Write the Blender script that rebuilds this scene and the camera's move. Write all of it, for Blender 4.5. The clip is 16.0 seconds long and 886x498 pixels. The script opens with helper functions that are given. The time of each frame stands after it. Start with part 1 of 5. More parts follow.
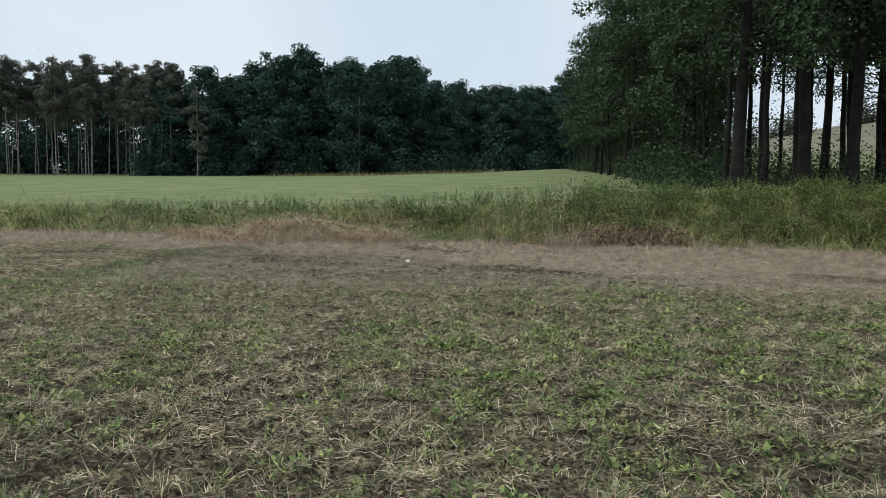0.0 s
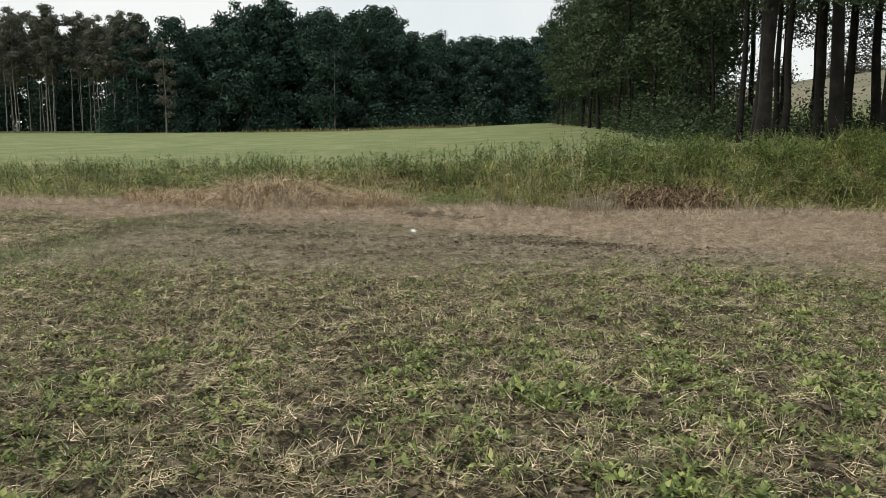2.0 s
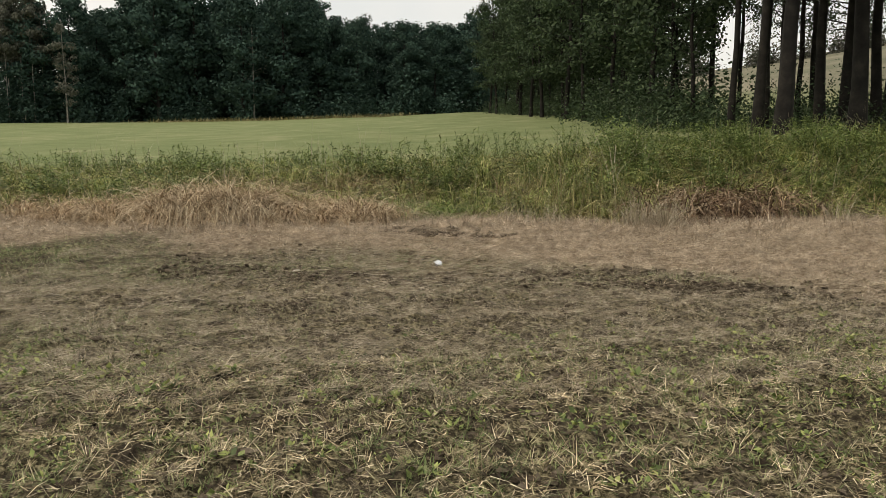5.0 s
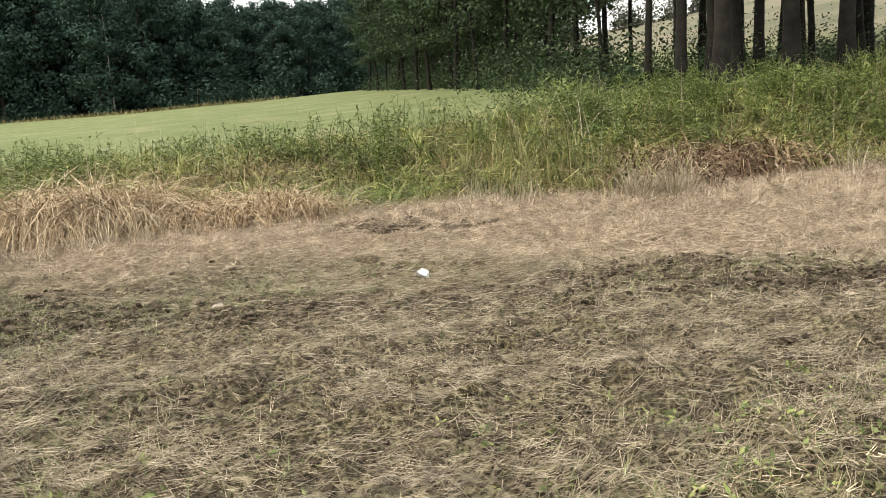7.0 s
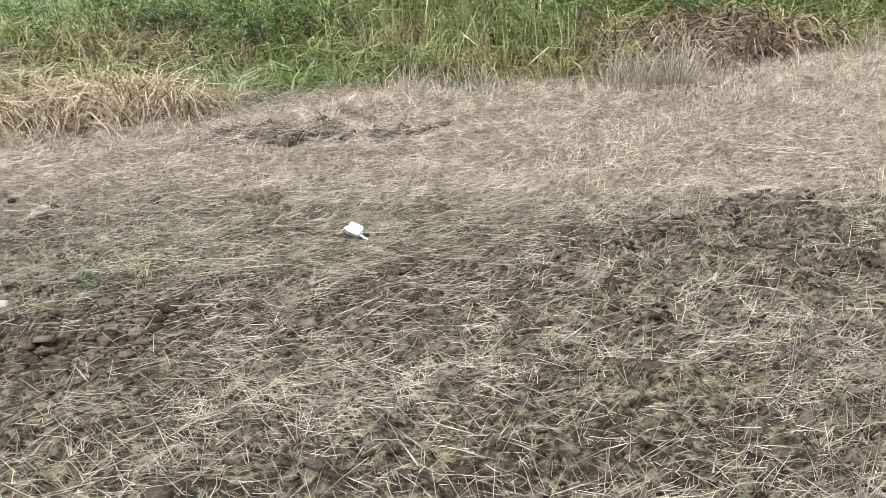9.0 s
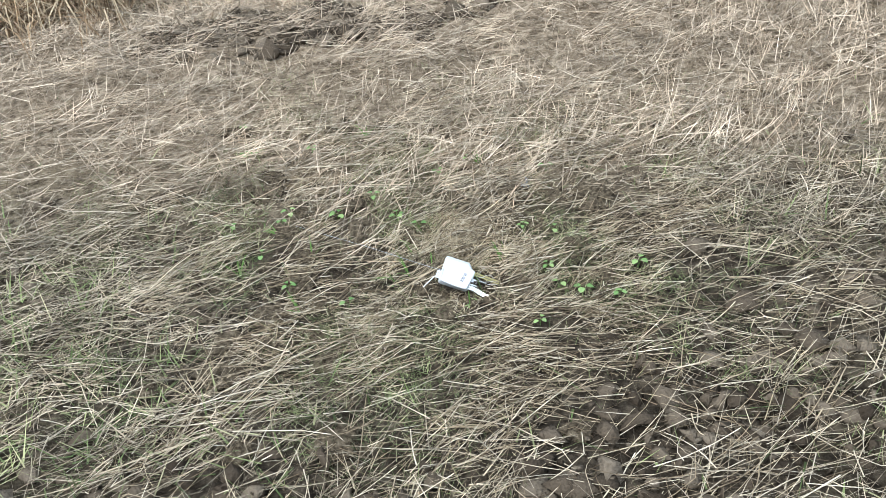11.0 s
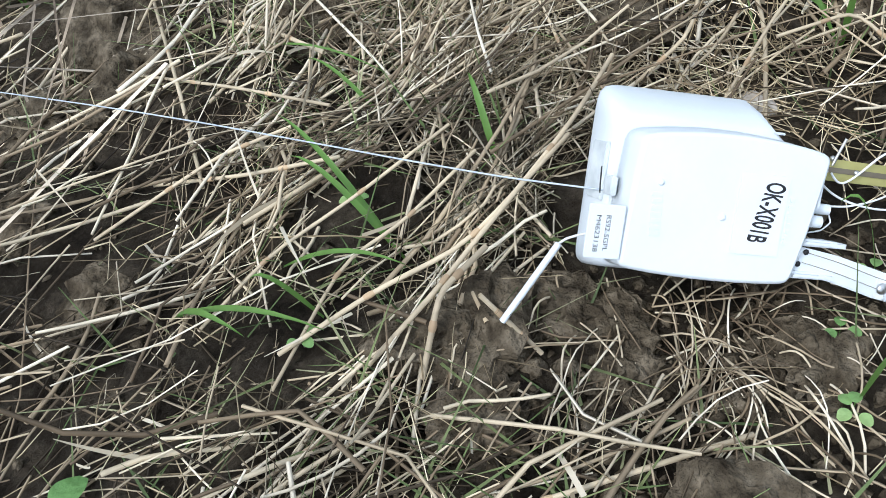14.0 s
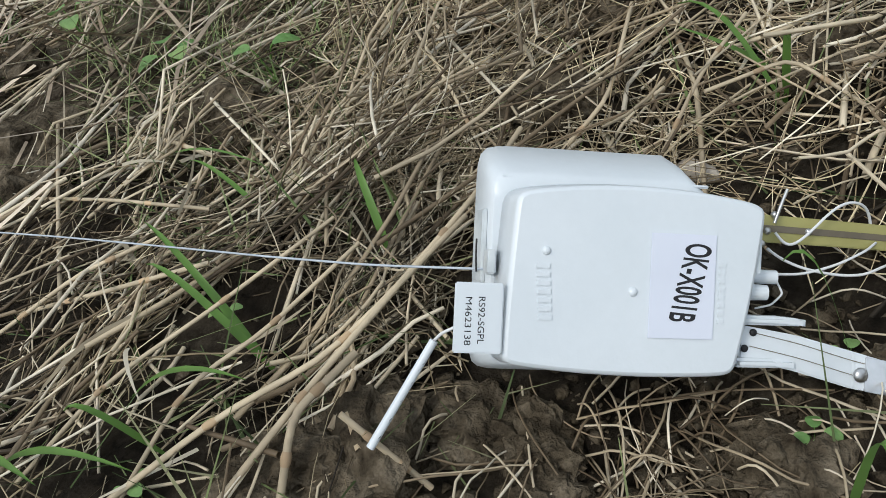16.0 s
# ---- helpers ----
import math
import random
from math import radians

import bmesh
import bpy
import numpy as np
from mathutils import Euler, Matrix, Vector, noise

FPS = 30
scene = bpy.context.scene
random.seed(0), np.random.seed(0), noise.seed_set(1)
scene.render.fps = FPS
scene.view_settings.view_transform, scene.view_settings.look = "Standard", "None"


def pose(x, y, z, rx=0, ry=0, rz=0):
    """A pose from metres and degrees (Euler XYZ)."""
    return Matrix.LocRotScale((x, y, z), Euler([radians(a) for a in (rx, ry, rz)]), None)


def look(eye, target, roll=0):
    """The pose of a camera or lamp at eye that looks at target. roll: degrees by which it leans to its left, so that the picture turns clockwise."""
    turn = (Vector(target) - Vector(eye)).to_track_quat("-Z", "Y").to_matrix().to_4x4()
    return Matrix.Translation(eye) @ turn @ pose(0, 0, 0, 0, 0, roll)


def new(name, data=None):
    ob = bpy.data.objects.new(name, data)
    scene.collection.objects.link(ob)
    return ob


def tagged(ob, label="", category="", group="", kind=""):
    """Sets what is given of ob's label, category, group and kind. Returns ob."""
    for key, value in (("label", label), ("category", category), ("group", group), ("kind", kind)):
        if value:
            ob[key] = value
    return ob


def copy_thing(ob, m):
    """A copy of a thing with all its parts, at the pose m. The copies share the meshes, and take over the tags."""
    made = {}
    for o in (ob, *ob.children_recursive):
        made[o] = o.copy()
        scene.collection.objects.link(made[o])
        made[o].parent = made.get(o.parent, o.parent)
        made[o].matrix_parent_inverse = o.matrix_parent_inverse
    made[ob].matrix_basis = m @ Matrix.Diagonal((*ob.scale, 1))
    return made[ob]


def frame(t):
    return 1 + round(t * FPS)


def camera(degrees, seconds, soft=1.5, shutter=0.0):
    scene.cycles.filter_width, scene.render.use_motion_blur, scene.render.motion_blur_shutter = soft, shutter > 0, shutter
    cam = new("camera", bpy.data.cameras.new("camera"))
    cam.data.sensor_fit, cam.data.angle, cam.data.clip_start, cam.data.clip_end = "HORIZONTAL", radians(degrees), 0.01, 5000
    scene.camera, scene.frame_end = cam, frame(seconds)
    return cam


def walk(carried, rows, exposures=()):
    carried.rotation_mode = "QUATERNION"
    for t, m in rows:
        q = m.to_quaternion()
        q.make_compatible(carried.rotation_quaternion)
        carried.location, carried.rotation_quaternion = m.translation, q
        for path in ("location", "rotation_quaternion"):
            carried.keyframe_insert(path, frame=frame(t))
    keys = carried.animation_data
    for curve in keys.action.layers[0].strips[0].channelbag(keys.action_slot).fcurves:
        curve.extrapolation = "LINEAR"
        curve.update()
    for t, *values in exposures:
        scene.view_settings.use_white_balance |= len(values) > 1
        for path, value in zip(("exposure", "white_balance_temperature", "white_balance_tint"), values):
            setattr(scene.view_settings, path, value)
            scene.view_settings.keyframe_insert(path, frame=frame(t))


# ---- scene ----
cam = camera(60.0, 16.0, soft=0.8)
PATH = [
    (0, (0.683, 2.665, 1.39), (0.61, 4.66, 1.258), 0.7),
    (0.5, (0.505, 3.324, 1.407), (0.447, 5.317, 1.257), 0.5),
    (1, (0.363, 4.012, 1.397), (0.307, 6.005, 1.233), 0.5),
    (1.5, (0.116, 4.645, 1.412), (0.09, 6.635, 1.218), 0.9),
    (2, (-0.07, 5.345, 1.401), (-0.079, 7.33, 1.156), 0.3),
    (2.5, (-0.372, 5.984, 1.466), (-0.364, 7.975, 1.276), 1.6),
    (3, (-0.546, 6.658, 1.474), (-0.498, 8.654, 1.369), 1.7),
    (3.5, (-0.851, 7.366, 1.475), (-0.772, 9.357, 1.308), 0.7),
    (3.7, (-0.942, 7.592, 1.53), (-0.848, 9.58, 1.331), 0.5),
    (5.8, (-1.787, 11.054, 1.347), (-1.478, 12.991, 0.956), -0.2),
    (6, (-1.83, 11.352, 1.294), (-1.49, 13.273, 0.854), -0.4),
    (6.5, (-2.047, 12.024, 1.368), (-1.681, 13.959, 1.02), -3.7),
    (7, (-2.078, 12.615, 1.329), (-1.59, 14.526, 0.996), -3.9),
    (7.5, (-2.073, 13.241, 1.398), (-1.538, 15.133, 1.03), -4.7),
    (8, (-1.934, 13.874, 1.397), (-1.3, 15.72, 0.96), -3.2),
    (8.5, (-1.8, 14.473, 1.389), (-1.232, 16.303, 0.814), -4.8),
    (9, (-1.622, 15.097, 1.326), (-0.947, 16.852, 0.645), -2.7),
    (9.5, (-1.517, 15.795, 1.258), (-0.909, 17.555, 0.529), -3.9),
    (10, (-1.551, 16.444, 1.236), (-0.91, 18.154, 0.419), -4.2),
    (10.2, (-1.513, 16.625, 1.254), (-0.876, 18.325, 0.415), -4.5),
    (12.3, (-0.983, 18.484, 0.854), (-0.367, 19.621, -0.672), -11.6),
    (12.5, (-0.945, 18.584, 0.823), (-0.283, 19.617, -0.757), -9.5),
    (13, (-0.859, 18.654, 0.669), (-0.296, 19.504, -1.052), -12.7),
    (13.5, (-0.846, 18.744, 0.434), (-0.261, 19.67, -1.239), -10.6),
    (14, (-0.823, 18.781, 0.282), (-0.307, 20.003, -1.215), -18.6),
    (14.5, (-0.803, 18.783, 0.246), (-0.225, 20.099, -1.144), -19.6),
    (15, (-0.776, 18.782, 0.226), (-0.135, 20.149, -1.085), -20.3),
    (15.5, (-0.766, 18.783, 0.216), (-0.101, 20.175, -1.057), -20.6),
    (16, (-0.77, 18.78, 0.213), (-0.093, 20.205, -1.018), -20.4),
]
walk(cam, [(t, look(eye, target, roll)) for t, eye, target, roll in PATH],
     exposures=[(0, 0.0, 6300, 5), (0.5, -0.15, 6400, 6), (1, 0.08, 6500, 7), (2, 0.2, 7200, 8), (3, 0.05, 7400, 10), (3.5, 0.05, 7600, 10), (6, 0.55, 7900, 10), (6.5, 1.0, 7400, 10), (7, 0.95, 7600, 10), (7.5, 0.98, 6700, 9),
                (8, 1.05, 6500, 10), (8.5, 1.15, 6400, 9), (9.5, 1.2, 6100, 6), (12.3, 0.98, 6000, 6), (13.5, 1.07, 5850, 8), (14.0, 0.78, 5900, 8), (14.5, 0.28, 6050, 8), (16, 0.14, 6400, 7)])

# ---- sky and daylight: bright overcast ----
world = bpy.data.worlds.new("overcast_sky")
scene.world = world
world.use_nodes = True
wn, wl = world.node_tree.nodes, world.node_tree.links
wn.clear()
sky = wn.new("ShaderNodeTexSky")
sky.sky_type = "NISHITA"
sky.sun_disc = False
sky.sun_elevation, sky.sun_rotation = radians(54), radians(-103)
sky.dust_density, sky.air_density = 3.0, 1.0
tc = wn.new("ShaderNodeTexCoord")
cl = wn.new("ShaderNodeTexNoise")
cl.inputs["Scale"].default_value, cl.inputs["Detail"].default_value = 3.0, 5.0
wl.new(tc.outputs["Generated"], cl.inputs["Vector"])
cr = wn.new("ShaderNodeValToRGB")
cr.color_ramp.elements[0].position, cr.color_ramp.elements[0].color = 0.3, (7.2, 8.1, 9.2, 1)
cr.color_ramp.elements[1].position, cr.color_ramp.elements[1].color = 0.7, (9.0, 9.5, 10.2, 1)
wl.new(cl.outputs["Fac"], cr.inputs["Fac"])
mx = wn.new("ShaderNodeMixRGB")
mx.inputs["Fac"].default_value = 0.8
wl.new(sky.outputs["Color"], mx.inputs["Color1"])
wl.new(cr.outputs["Color"], mx.inputs["Color2"])
bg = wn.new("ShaderNodeBackground")
bg.inputs["Strength"].default_value = 0.1
wl.new(mx.outputs["Color"], bg.inputs["Color"])
wo = wn.new("ShaderNodeOutputWorld")
wl.new(bg.outputs["Background"], wo.inputs["Surface"])

sun = new("sun", bpy.data.lights.new("sun", "SUN"))
sun.data.energy, sun.data.angle, sun.data.color = 1.5, radians(16), (1.0, 0.96, 0.9)
sun.matrix_world = look((-34, -8, 48), (0, 0, 0))


# ---- materials ----
def material(name, ramp, rough=0.8, scale=8.0, source="island", bump=0.0, bump_scale=60.0, spec=0.3,
             translucent=0.0, grain=0.25, metal=0.0, patch=None):
    """Colours of the ramp picked by each piece (island), each object (object) or by noise, with a finer grain on top."""
    m = bpy.data.materials.new(name)
    m.use_nodes = True
    n, l = m.node_tree.nodes, m.node_tree.links
    b = n["Principled BSDF"]
    b.inputs["Roughness"].default_value = rough
    b.inputs["Specular IOR Level"].default_value = spec
    b.inputs["Metallic"].default_value = metal
    co = n.new("ShaderNodeTexCoord")
    r = n.new("ShaderNodeValToRGB")
    els = r.color_ramp.elements
    els[0].color, els[1].color = (*ramp[0], 1), (*ramp[-1], 1)
    for i, c in enumerate(ramp[1:-1]):
        els.new((i + 1) / (len(ramp) - 1)).color = (*c, 1)
    if source == "island":
        g = n.new("ShaderNodeNewGeometry")
        l.new(g.outputs["Random Per Island"], r.inputs["Fac"])
    elif source == "object":
        g = n.new("ShaderNodeObjectInfo")
        l.new(g.outputs["Random"], r.inputs["Fac"])
    else:
        g = n.new("ShaderNodeTexNoise")
        g.inputs["Scale"].default_value, g.inputs["Detail"].default_value = scale, 8.0
        l.new(co.outputs["Object"], g.inputs["Vector"])
        st = n.new("ShaderNodeMapRange")
        st.inputs["From Min"].default_value, st.inputs["From Max"].default_value = 0.3, 0.7
        l.new(g.outputs["Fac"], st.inputs["Value"])
        l.new(st.outputs["Result"], r.inputs["Fac"])
    fine = n.new("ShaderNodeTexNoise")
    fine.inputs["Scale"].default_value, fine.inputs["Detail"].default_value = bump_scale, 6.0
    l.new(co.outputs["Object"], fine.inputs["Vector"])
    hv = n.new("ShaderNodeHueSaturation")
    mr = n.new("ShaderNodeMapRange")
    mr.inputs["To Min"].default_value, mr.inputs["To Max"].default_value = 1 - grain, 1 + grain
    l.new(fine.outputs["Fac"], mr.inputs["Value"])
    value = mr.outputs["Result"]
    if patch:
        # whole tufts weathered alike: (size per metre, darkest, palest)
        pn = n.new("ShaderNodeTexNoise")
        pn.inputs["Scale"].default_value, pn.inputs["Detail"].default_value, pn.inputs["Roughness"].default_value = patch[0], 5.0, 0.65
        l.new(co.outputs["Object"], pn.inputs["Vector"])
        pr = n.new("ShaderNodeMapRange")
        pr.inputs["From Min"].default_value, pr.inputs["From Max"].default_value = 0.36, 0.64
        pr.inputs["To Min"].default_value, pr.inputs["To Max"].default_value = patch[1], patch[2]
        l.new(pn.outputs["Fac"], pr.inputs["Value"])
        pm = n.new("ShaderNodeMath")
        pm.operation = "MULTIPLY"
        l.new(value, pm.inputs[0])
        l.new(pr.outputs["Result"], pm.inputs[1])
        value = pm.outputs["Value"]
    l.new(value, hv.inputs["Value"])
    l.new(r.outputs["Color"], hv.inputs["Color"])
    l.new(hv.outputs["Color"], b.inputs["Base Color"])
    if bump:
        bp = n.new("ShaderNodeBump")
        bp.inputs["Strength"].default_value, bp.inputs["Distance"].default_value = bump, 0.006 if bump_scale > 300 else 0.01
        l.new(fine.outputs["Fac"], bp.inputs["Height"])
        l.new(bp.outputs["Normal"], b.inputs["Normal"])
    if translucent:
        tr = n.new("ShaderNodeBsdfTranslucent")
        l.new(hv.outputs["Color"], tr.inputs["Color"])
        ms = n.new("ShaderNodeMixShader")
        ms.inputs["Fac"].default_value = translucent
        l.new(b.outputs["BSDF"], ms.inputs[1])
        l.new(tr.outputs["BSDF"], ms.inputs[2])
        l.new(ms.outputs["Shader"], n["Material Output"].inputs["Surface"])
    return m


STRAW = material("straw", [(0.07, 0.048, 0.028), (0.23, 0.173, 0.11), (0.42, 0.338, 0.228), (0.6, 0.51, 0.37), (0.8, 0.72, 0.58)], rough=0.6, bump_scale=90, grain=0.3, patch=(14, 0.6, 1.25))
DECAYED = material("decayed_straw", [(0.016, 0.012, 0.008), (0.05, 0.037, 0.023), (0.12, 0.09, 0.056)], rough=0.8)
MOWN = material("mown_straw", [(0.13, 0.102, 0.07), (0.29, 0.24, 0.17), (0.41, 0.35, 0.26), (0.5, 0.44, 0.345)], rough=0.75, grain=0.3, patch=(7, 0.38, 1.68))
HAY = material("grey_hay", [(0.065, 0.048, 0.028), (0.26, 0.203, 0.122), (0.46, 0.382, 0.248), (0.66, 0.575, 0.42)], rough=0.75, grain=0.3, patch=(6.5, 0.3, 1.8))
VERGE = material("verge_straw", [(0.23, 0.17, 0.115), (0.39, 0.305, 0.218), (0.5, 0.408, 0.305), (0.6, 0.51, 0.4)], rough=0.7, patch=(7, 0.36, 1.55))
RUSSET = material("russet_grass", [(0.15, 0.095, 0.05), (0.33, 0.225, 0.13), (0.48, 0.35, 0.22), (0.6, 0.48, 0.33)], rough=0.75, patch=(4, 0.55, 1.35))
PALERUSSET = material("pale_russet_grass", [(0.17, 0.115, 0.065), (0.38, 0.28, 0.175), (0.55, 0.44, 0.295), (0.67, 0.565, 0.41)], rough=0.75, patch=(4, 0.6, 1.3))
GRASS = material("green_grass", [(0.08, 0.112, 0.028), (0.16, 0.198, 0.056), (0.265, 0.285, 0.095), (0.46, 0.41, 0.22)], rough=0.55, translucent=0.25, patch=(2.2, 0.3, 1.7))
LUSH = material("lush_grass", [(0.1, 0.17, 0.04), (0.18, 0.27, 0.075), (0.27, 0.34, 0.12)], rough=0.5, translucent=0.25, patch=(5, 0.55, 1.4))
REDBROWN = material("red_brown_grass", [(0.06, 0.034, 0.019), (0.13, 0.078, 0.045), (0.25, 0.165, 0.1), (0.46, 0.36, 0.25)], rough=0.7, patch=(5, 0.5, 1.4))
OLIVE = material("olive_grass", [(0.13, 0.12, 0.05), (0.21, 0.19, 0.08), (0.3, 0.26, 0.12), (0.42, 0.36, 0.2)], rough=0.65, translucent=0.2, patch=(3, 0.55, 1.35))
BLEACHED = material("bleached_grass", [(0.22, 0.18, 0.12), (0.38, 0.33, 0.24), (0.58, 0.52, 0.41)], rough=0.7)
FRESH = material("fresh_blade", [(0.07, 0.16, 0.03), (0.12, 0.24, 0.05), (0.17, 0.28, 0.07)], rough=0.45, translucent=0.3)
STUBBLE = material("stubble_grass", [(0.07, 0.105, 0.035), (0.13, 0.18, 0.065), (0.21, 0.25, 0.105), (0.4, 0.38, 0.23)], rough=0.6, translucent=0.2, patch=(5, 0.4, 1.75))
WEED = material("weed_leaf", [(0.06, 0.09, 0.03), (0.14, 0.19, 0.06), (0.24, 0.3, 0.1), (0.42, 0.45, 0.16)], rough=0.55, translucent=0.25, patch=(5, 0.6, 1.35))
SPROUT = material("sprout_leaf", [(0.15, 0.3, 0.09), (0.24, 0.4, 0.14), (0.36, 0.5, 0.2)], rough=0.5, source="object", bump=0.3, bump_scale=250, translucent=0.3)
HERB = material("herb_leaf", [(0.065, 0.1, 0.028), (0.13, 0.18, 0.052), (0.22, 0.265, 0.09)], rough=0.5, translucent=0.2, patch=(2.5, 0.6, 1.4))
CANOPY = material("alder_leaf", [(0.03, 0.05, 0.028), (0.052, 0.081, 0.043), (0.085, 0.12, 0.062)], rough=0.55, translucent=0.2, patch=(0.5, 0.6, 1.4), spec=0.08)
# leaf green of the far wood, with distance haze mixed in as blue
HAZEDLEAF = material("hazed_oak_leaf", [(0.028, 0.056, 0.047), (0.042, 0.078, 0.061), (0.06, 0.102, 0.077)], rough=0.85, translucent=0.15, patch=(0.25, 0.7, 1.3), spec=0.08)
GREYLEAF = material("aspen_leaf", [(0.07, 0.078, 0.062), (0.105, 0.112, 0.086), (0.145, 0.145, 0.11)], rough=0.6, translucent=0.15)
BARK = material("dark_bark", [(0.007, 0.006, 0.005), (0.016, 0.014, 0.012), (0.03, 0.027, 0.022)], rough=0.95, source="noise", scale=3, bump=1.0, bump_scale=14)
PALEBARK = material("pale_bark", [(0.11, 0.105, 0.095), (0.22, 0.21, 0.19), (0.32, 0.305, 0.28)], rough=0.9, source="noise", scale=2.0, bump=0.5, bump_scale=10)
CLOD = material("soil_clod", [(0.042, 0.032, 0.023), (0.105, 0.083, 0.061), (0.2, 0.164, 0.124)], rough=0.95, source="island", bump=1.0, bump_scale=120, grain=0.45, spec=0.08)
EARTH = material("damp_earth", [(0.03, 0.0225, 0.015), (0.1, 0.08, 0.055), (0.2, 0.164, 0.118)], rough=0.95, source="noise", scale=90, bump=0.8, bump_scale=280, grain=0.6, spec=0.06)
STONE = material("field_stone", [(0.4, 0.35, 0.29), (0.55, 0.5, 0.44)], rough=0.7, source="noise", scale=60, bump=0.4, bump_scale=200)


def ground_material():
    m = bpy.data.materials.new("field_soil")
    m.use_nodes = True
    n, l = m.node_tree.nodes, m.node_tree.links
    b = n["Principled BSDF"]
    b.inputs["Roughness"].default_value = 0.95
    b.inputs["Specular IOR Level"].default_value = 0.08
    co = n.new("ShaderNodeTexCoord")
    at = n.new("ShaderNodeAttribute")
    at.attribute_name = "cover"
    sp = n.new("ShaderNodeSeparateColor")
    l.new(at.outputs["Color"], sp.inputs["Color"])

    def noise_tex(scale, detail=8.0, rough=0.6):
        t = n.new("ShaderNodeTexNoise")
        t.inputs["Scale"].default_value, t.inputs["Detail"].default_value, t.inputs["Roughness"].default_value = scale, detail, rough
        l.new(co.outputs["Object"], t.inputs["Vector"])
        return t.outputs["Fac"]

    def ramp(fac, stops):
        r = n.new("ShaderNodeValToRGB")
        els = r.color_ramp.elements
        els[0].position, els[0].color = stops[0][0], (*stops[0][1], 1)
        els[1].position, els[1].color = stops[-1][0], (*stops[-1][1], 1)
        for p, c in stops[1:-1]:
            els.new(p).color = (*c, 1)
        l.new(fac, r.inputs["Fac"])
        return r.outputs["Color"]

    def mix(fac, a, c):
        x = n.new("ShaderNodeMixRGB")
        l.new(fac, x.inputs["Fac"])
        l.new(a, x.inputs["Color1"])
        l.new(c, x.inputs["Color2"])
        return x.outputs["Color"]

    soil = ramp(noise_tex(28, 14, 0.72), [(0.36, (0.014, 0.011, 0.008)), (0.5, (0.055, 0.044, 0.032)), (0.64, (0.14, 0.115, 0.085))])
    litter = ramp(noise_tex(24, 14, 0.78), [(0.42, (0.014, 0.012, 0.007)), (0.5, (0.115, 0.1, 0.056)), (0.58, (0.46, 0.4, 0.25))])
    patch = ramp(noise_tex(5, 12, 0.7), [(0.4, (0, 0, 0)), (0.56, (1, 1, 1))])
    am = n.new("ShaderNodeMath")
    am.operation = "MULTIPLY"
    l.new(patch, am.inputs[0])
    l.new(at.outputs["Alpha"], am.inputs[1])
    field = mix(am.outputs["Value"], soil, litter)
    verge = ramp(noise_tex(22, 14, 0.75), [(0.36, (0.075, 0.056, 0.038)), (0.5, (0.25, 0.195, 0.138)), (0.64, (0.5, 0.415, 0.31))])
    meadow = ramp(noise_tex(0.35, 12, 0.72), [(0.3, (0.13, 0.17, 0.072)), (0.52, (0.19, 0.222, 0.105)), (0.72, (0.31, 0.305, 0.175))])
    hill = ramp(noise_tex(0.05, 6), [(0.35, (0.12, 0.13, 0.085)), (0.65, (0.25, 0.225, 0.165))])
    c = mix(sp.outputs["Red"], field, verge)
    c = mix(sp.outputs["Green"], c, meadow)
    c = mix(sp.outputs["Blue"], c, hill)
    l.new(c, b.inputs["Base Color"])
    bp = n.new("ShaderNodeBump")
    bp.inputs["Strength"].default_value, bp.inputs["Distance"].default_value = 1.0, 0.02
    l.new(noise_tex(90, 14, 0.75), bp.inputs["Height"])
    l.new(bp.outputs["Normal"], b.inputs["Normal"])
    return m


# ---- mesh tools ----
def mesh_np(name, v, f, mat, smooth=False):
    """A mesh object from numpy verts (n, 3) and faces (m, k)."""
    me = bpy.data.meshes.new(name)
    v, f = np.asarray(v, np.float32).reshape(-1, 3), np.asarray(f, np.int32)
    k = f.shape[1]
    me.vertices.add(len(v))
    me.vertices.foreach_set("co", v.ravel())
    me.loops.add(f.size)
    me.loops.foreach_set("vertex_index", f.ravel())
    me.polygons.add(len(f))
    me.polygons.foreach_set("loop_start", np.arange(0, f.size, k, dtype=np.int32))
    me.polygons.foreach_set("loop_total", np.full(len(f), k, np.int32))
    if smooth:
        me.polygons.foreach_set("use_smooth", np.ones(len(f), bool))
    me.update(calc_edges=True)
    me.validate()
    if mat:
        me.materials.append(mat)
    return new(name, me)


def under(ob, parent, label=""):
    ob.parent = parent
    return tagged(ob, label) if label else ob


def part(name, bm, mat, parent, label=""):
    me = bpy.data.meshes.new(name)
    bm.to_mesh(me)
    bm.free()
    me.materials.append(mat)
    return under(new(name, me), parent, label)


def spine(p, az, tilt, length, bend, segs):
    """Centre lines (n, segs + 1, 3) that start at p, head to az, rise at tilt and bend by so many radians."""
    s = (np.arange(segs) + 0.5) / segs
    th = tilt[:, None] + bend[:, None] * s[None, :]
    step = (length / segs)[:, None]
    hor, ver = np.cumsum(np.cos(th) * step, 1), np.cumsum(np.sin(th) * step, 1)
    c = np.zeros((len(p), segs + 1, 3))
    c[:, 1:, 0] = hor * np.cos(az)[:, None]
    c[:, 1:, 1] = hor * np.sin(az)[:, None]
    c[:, 1:, 2] = ver
    return c + p[:, None, :]


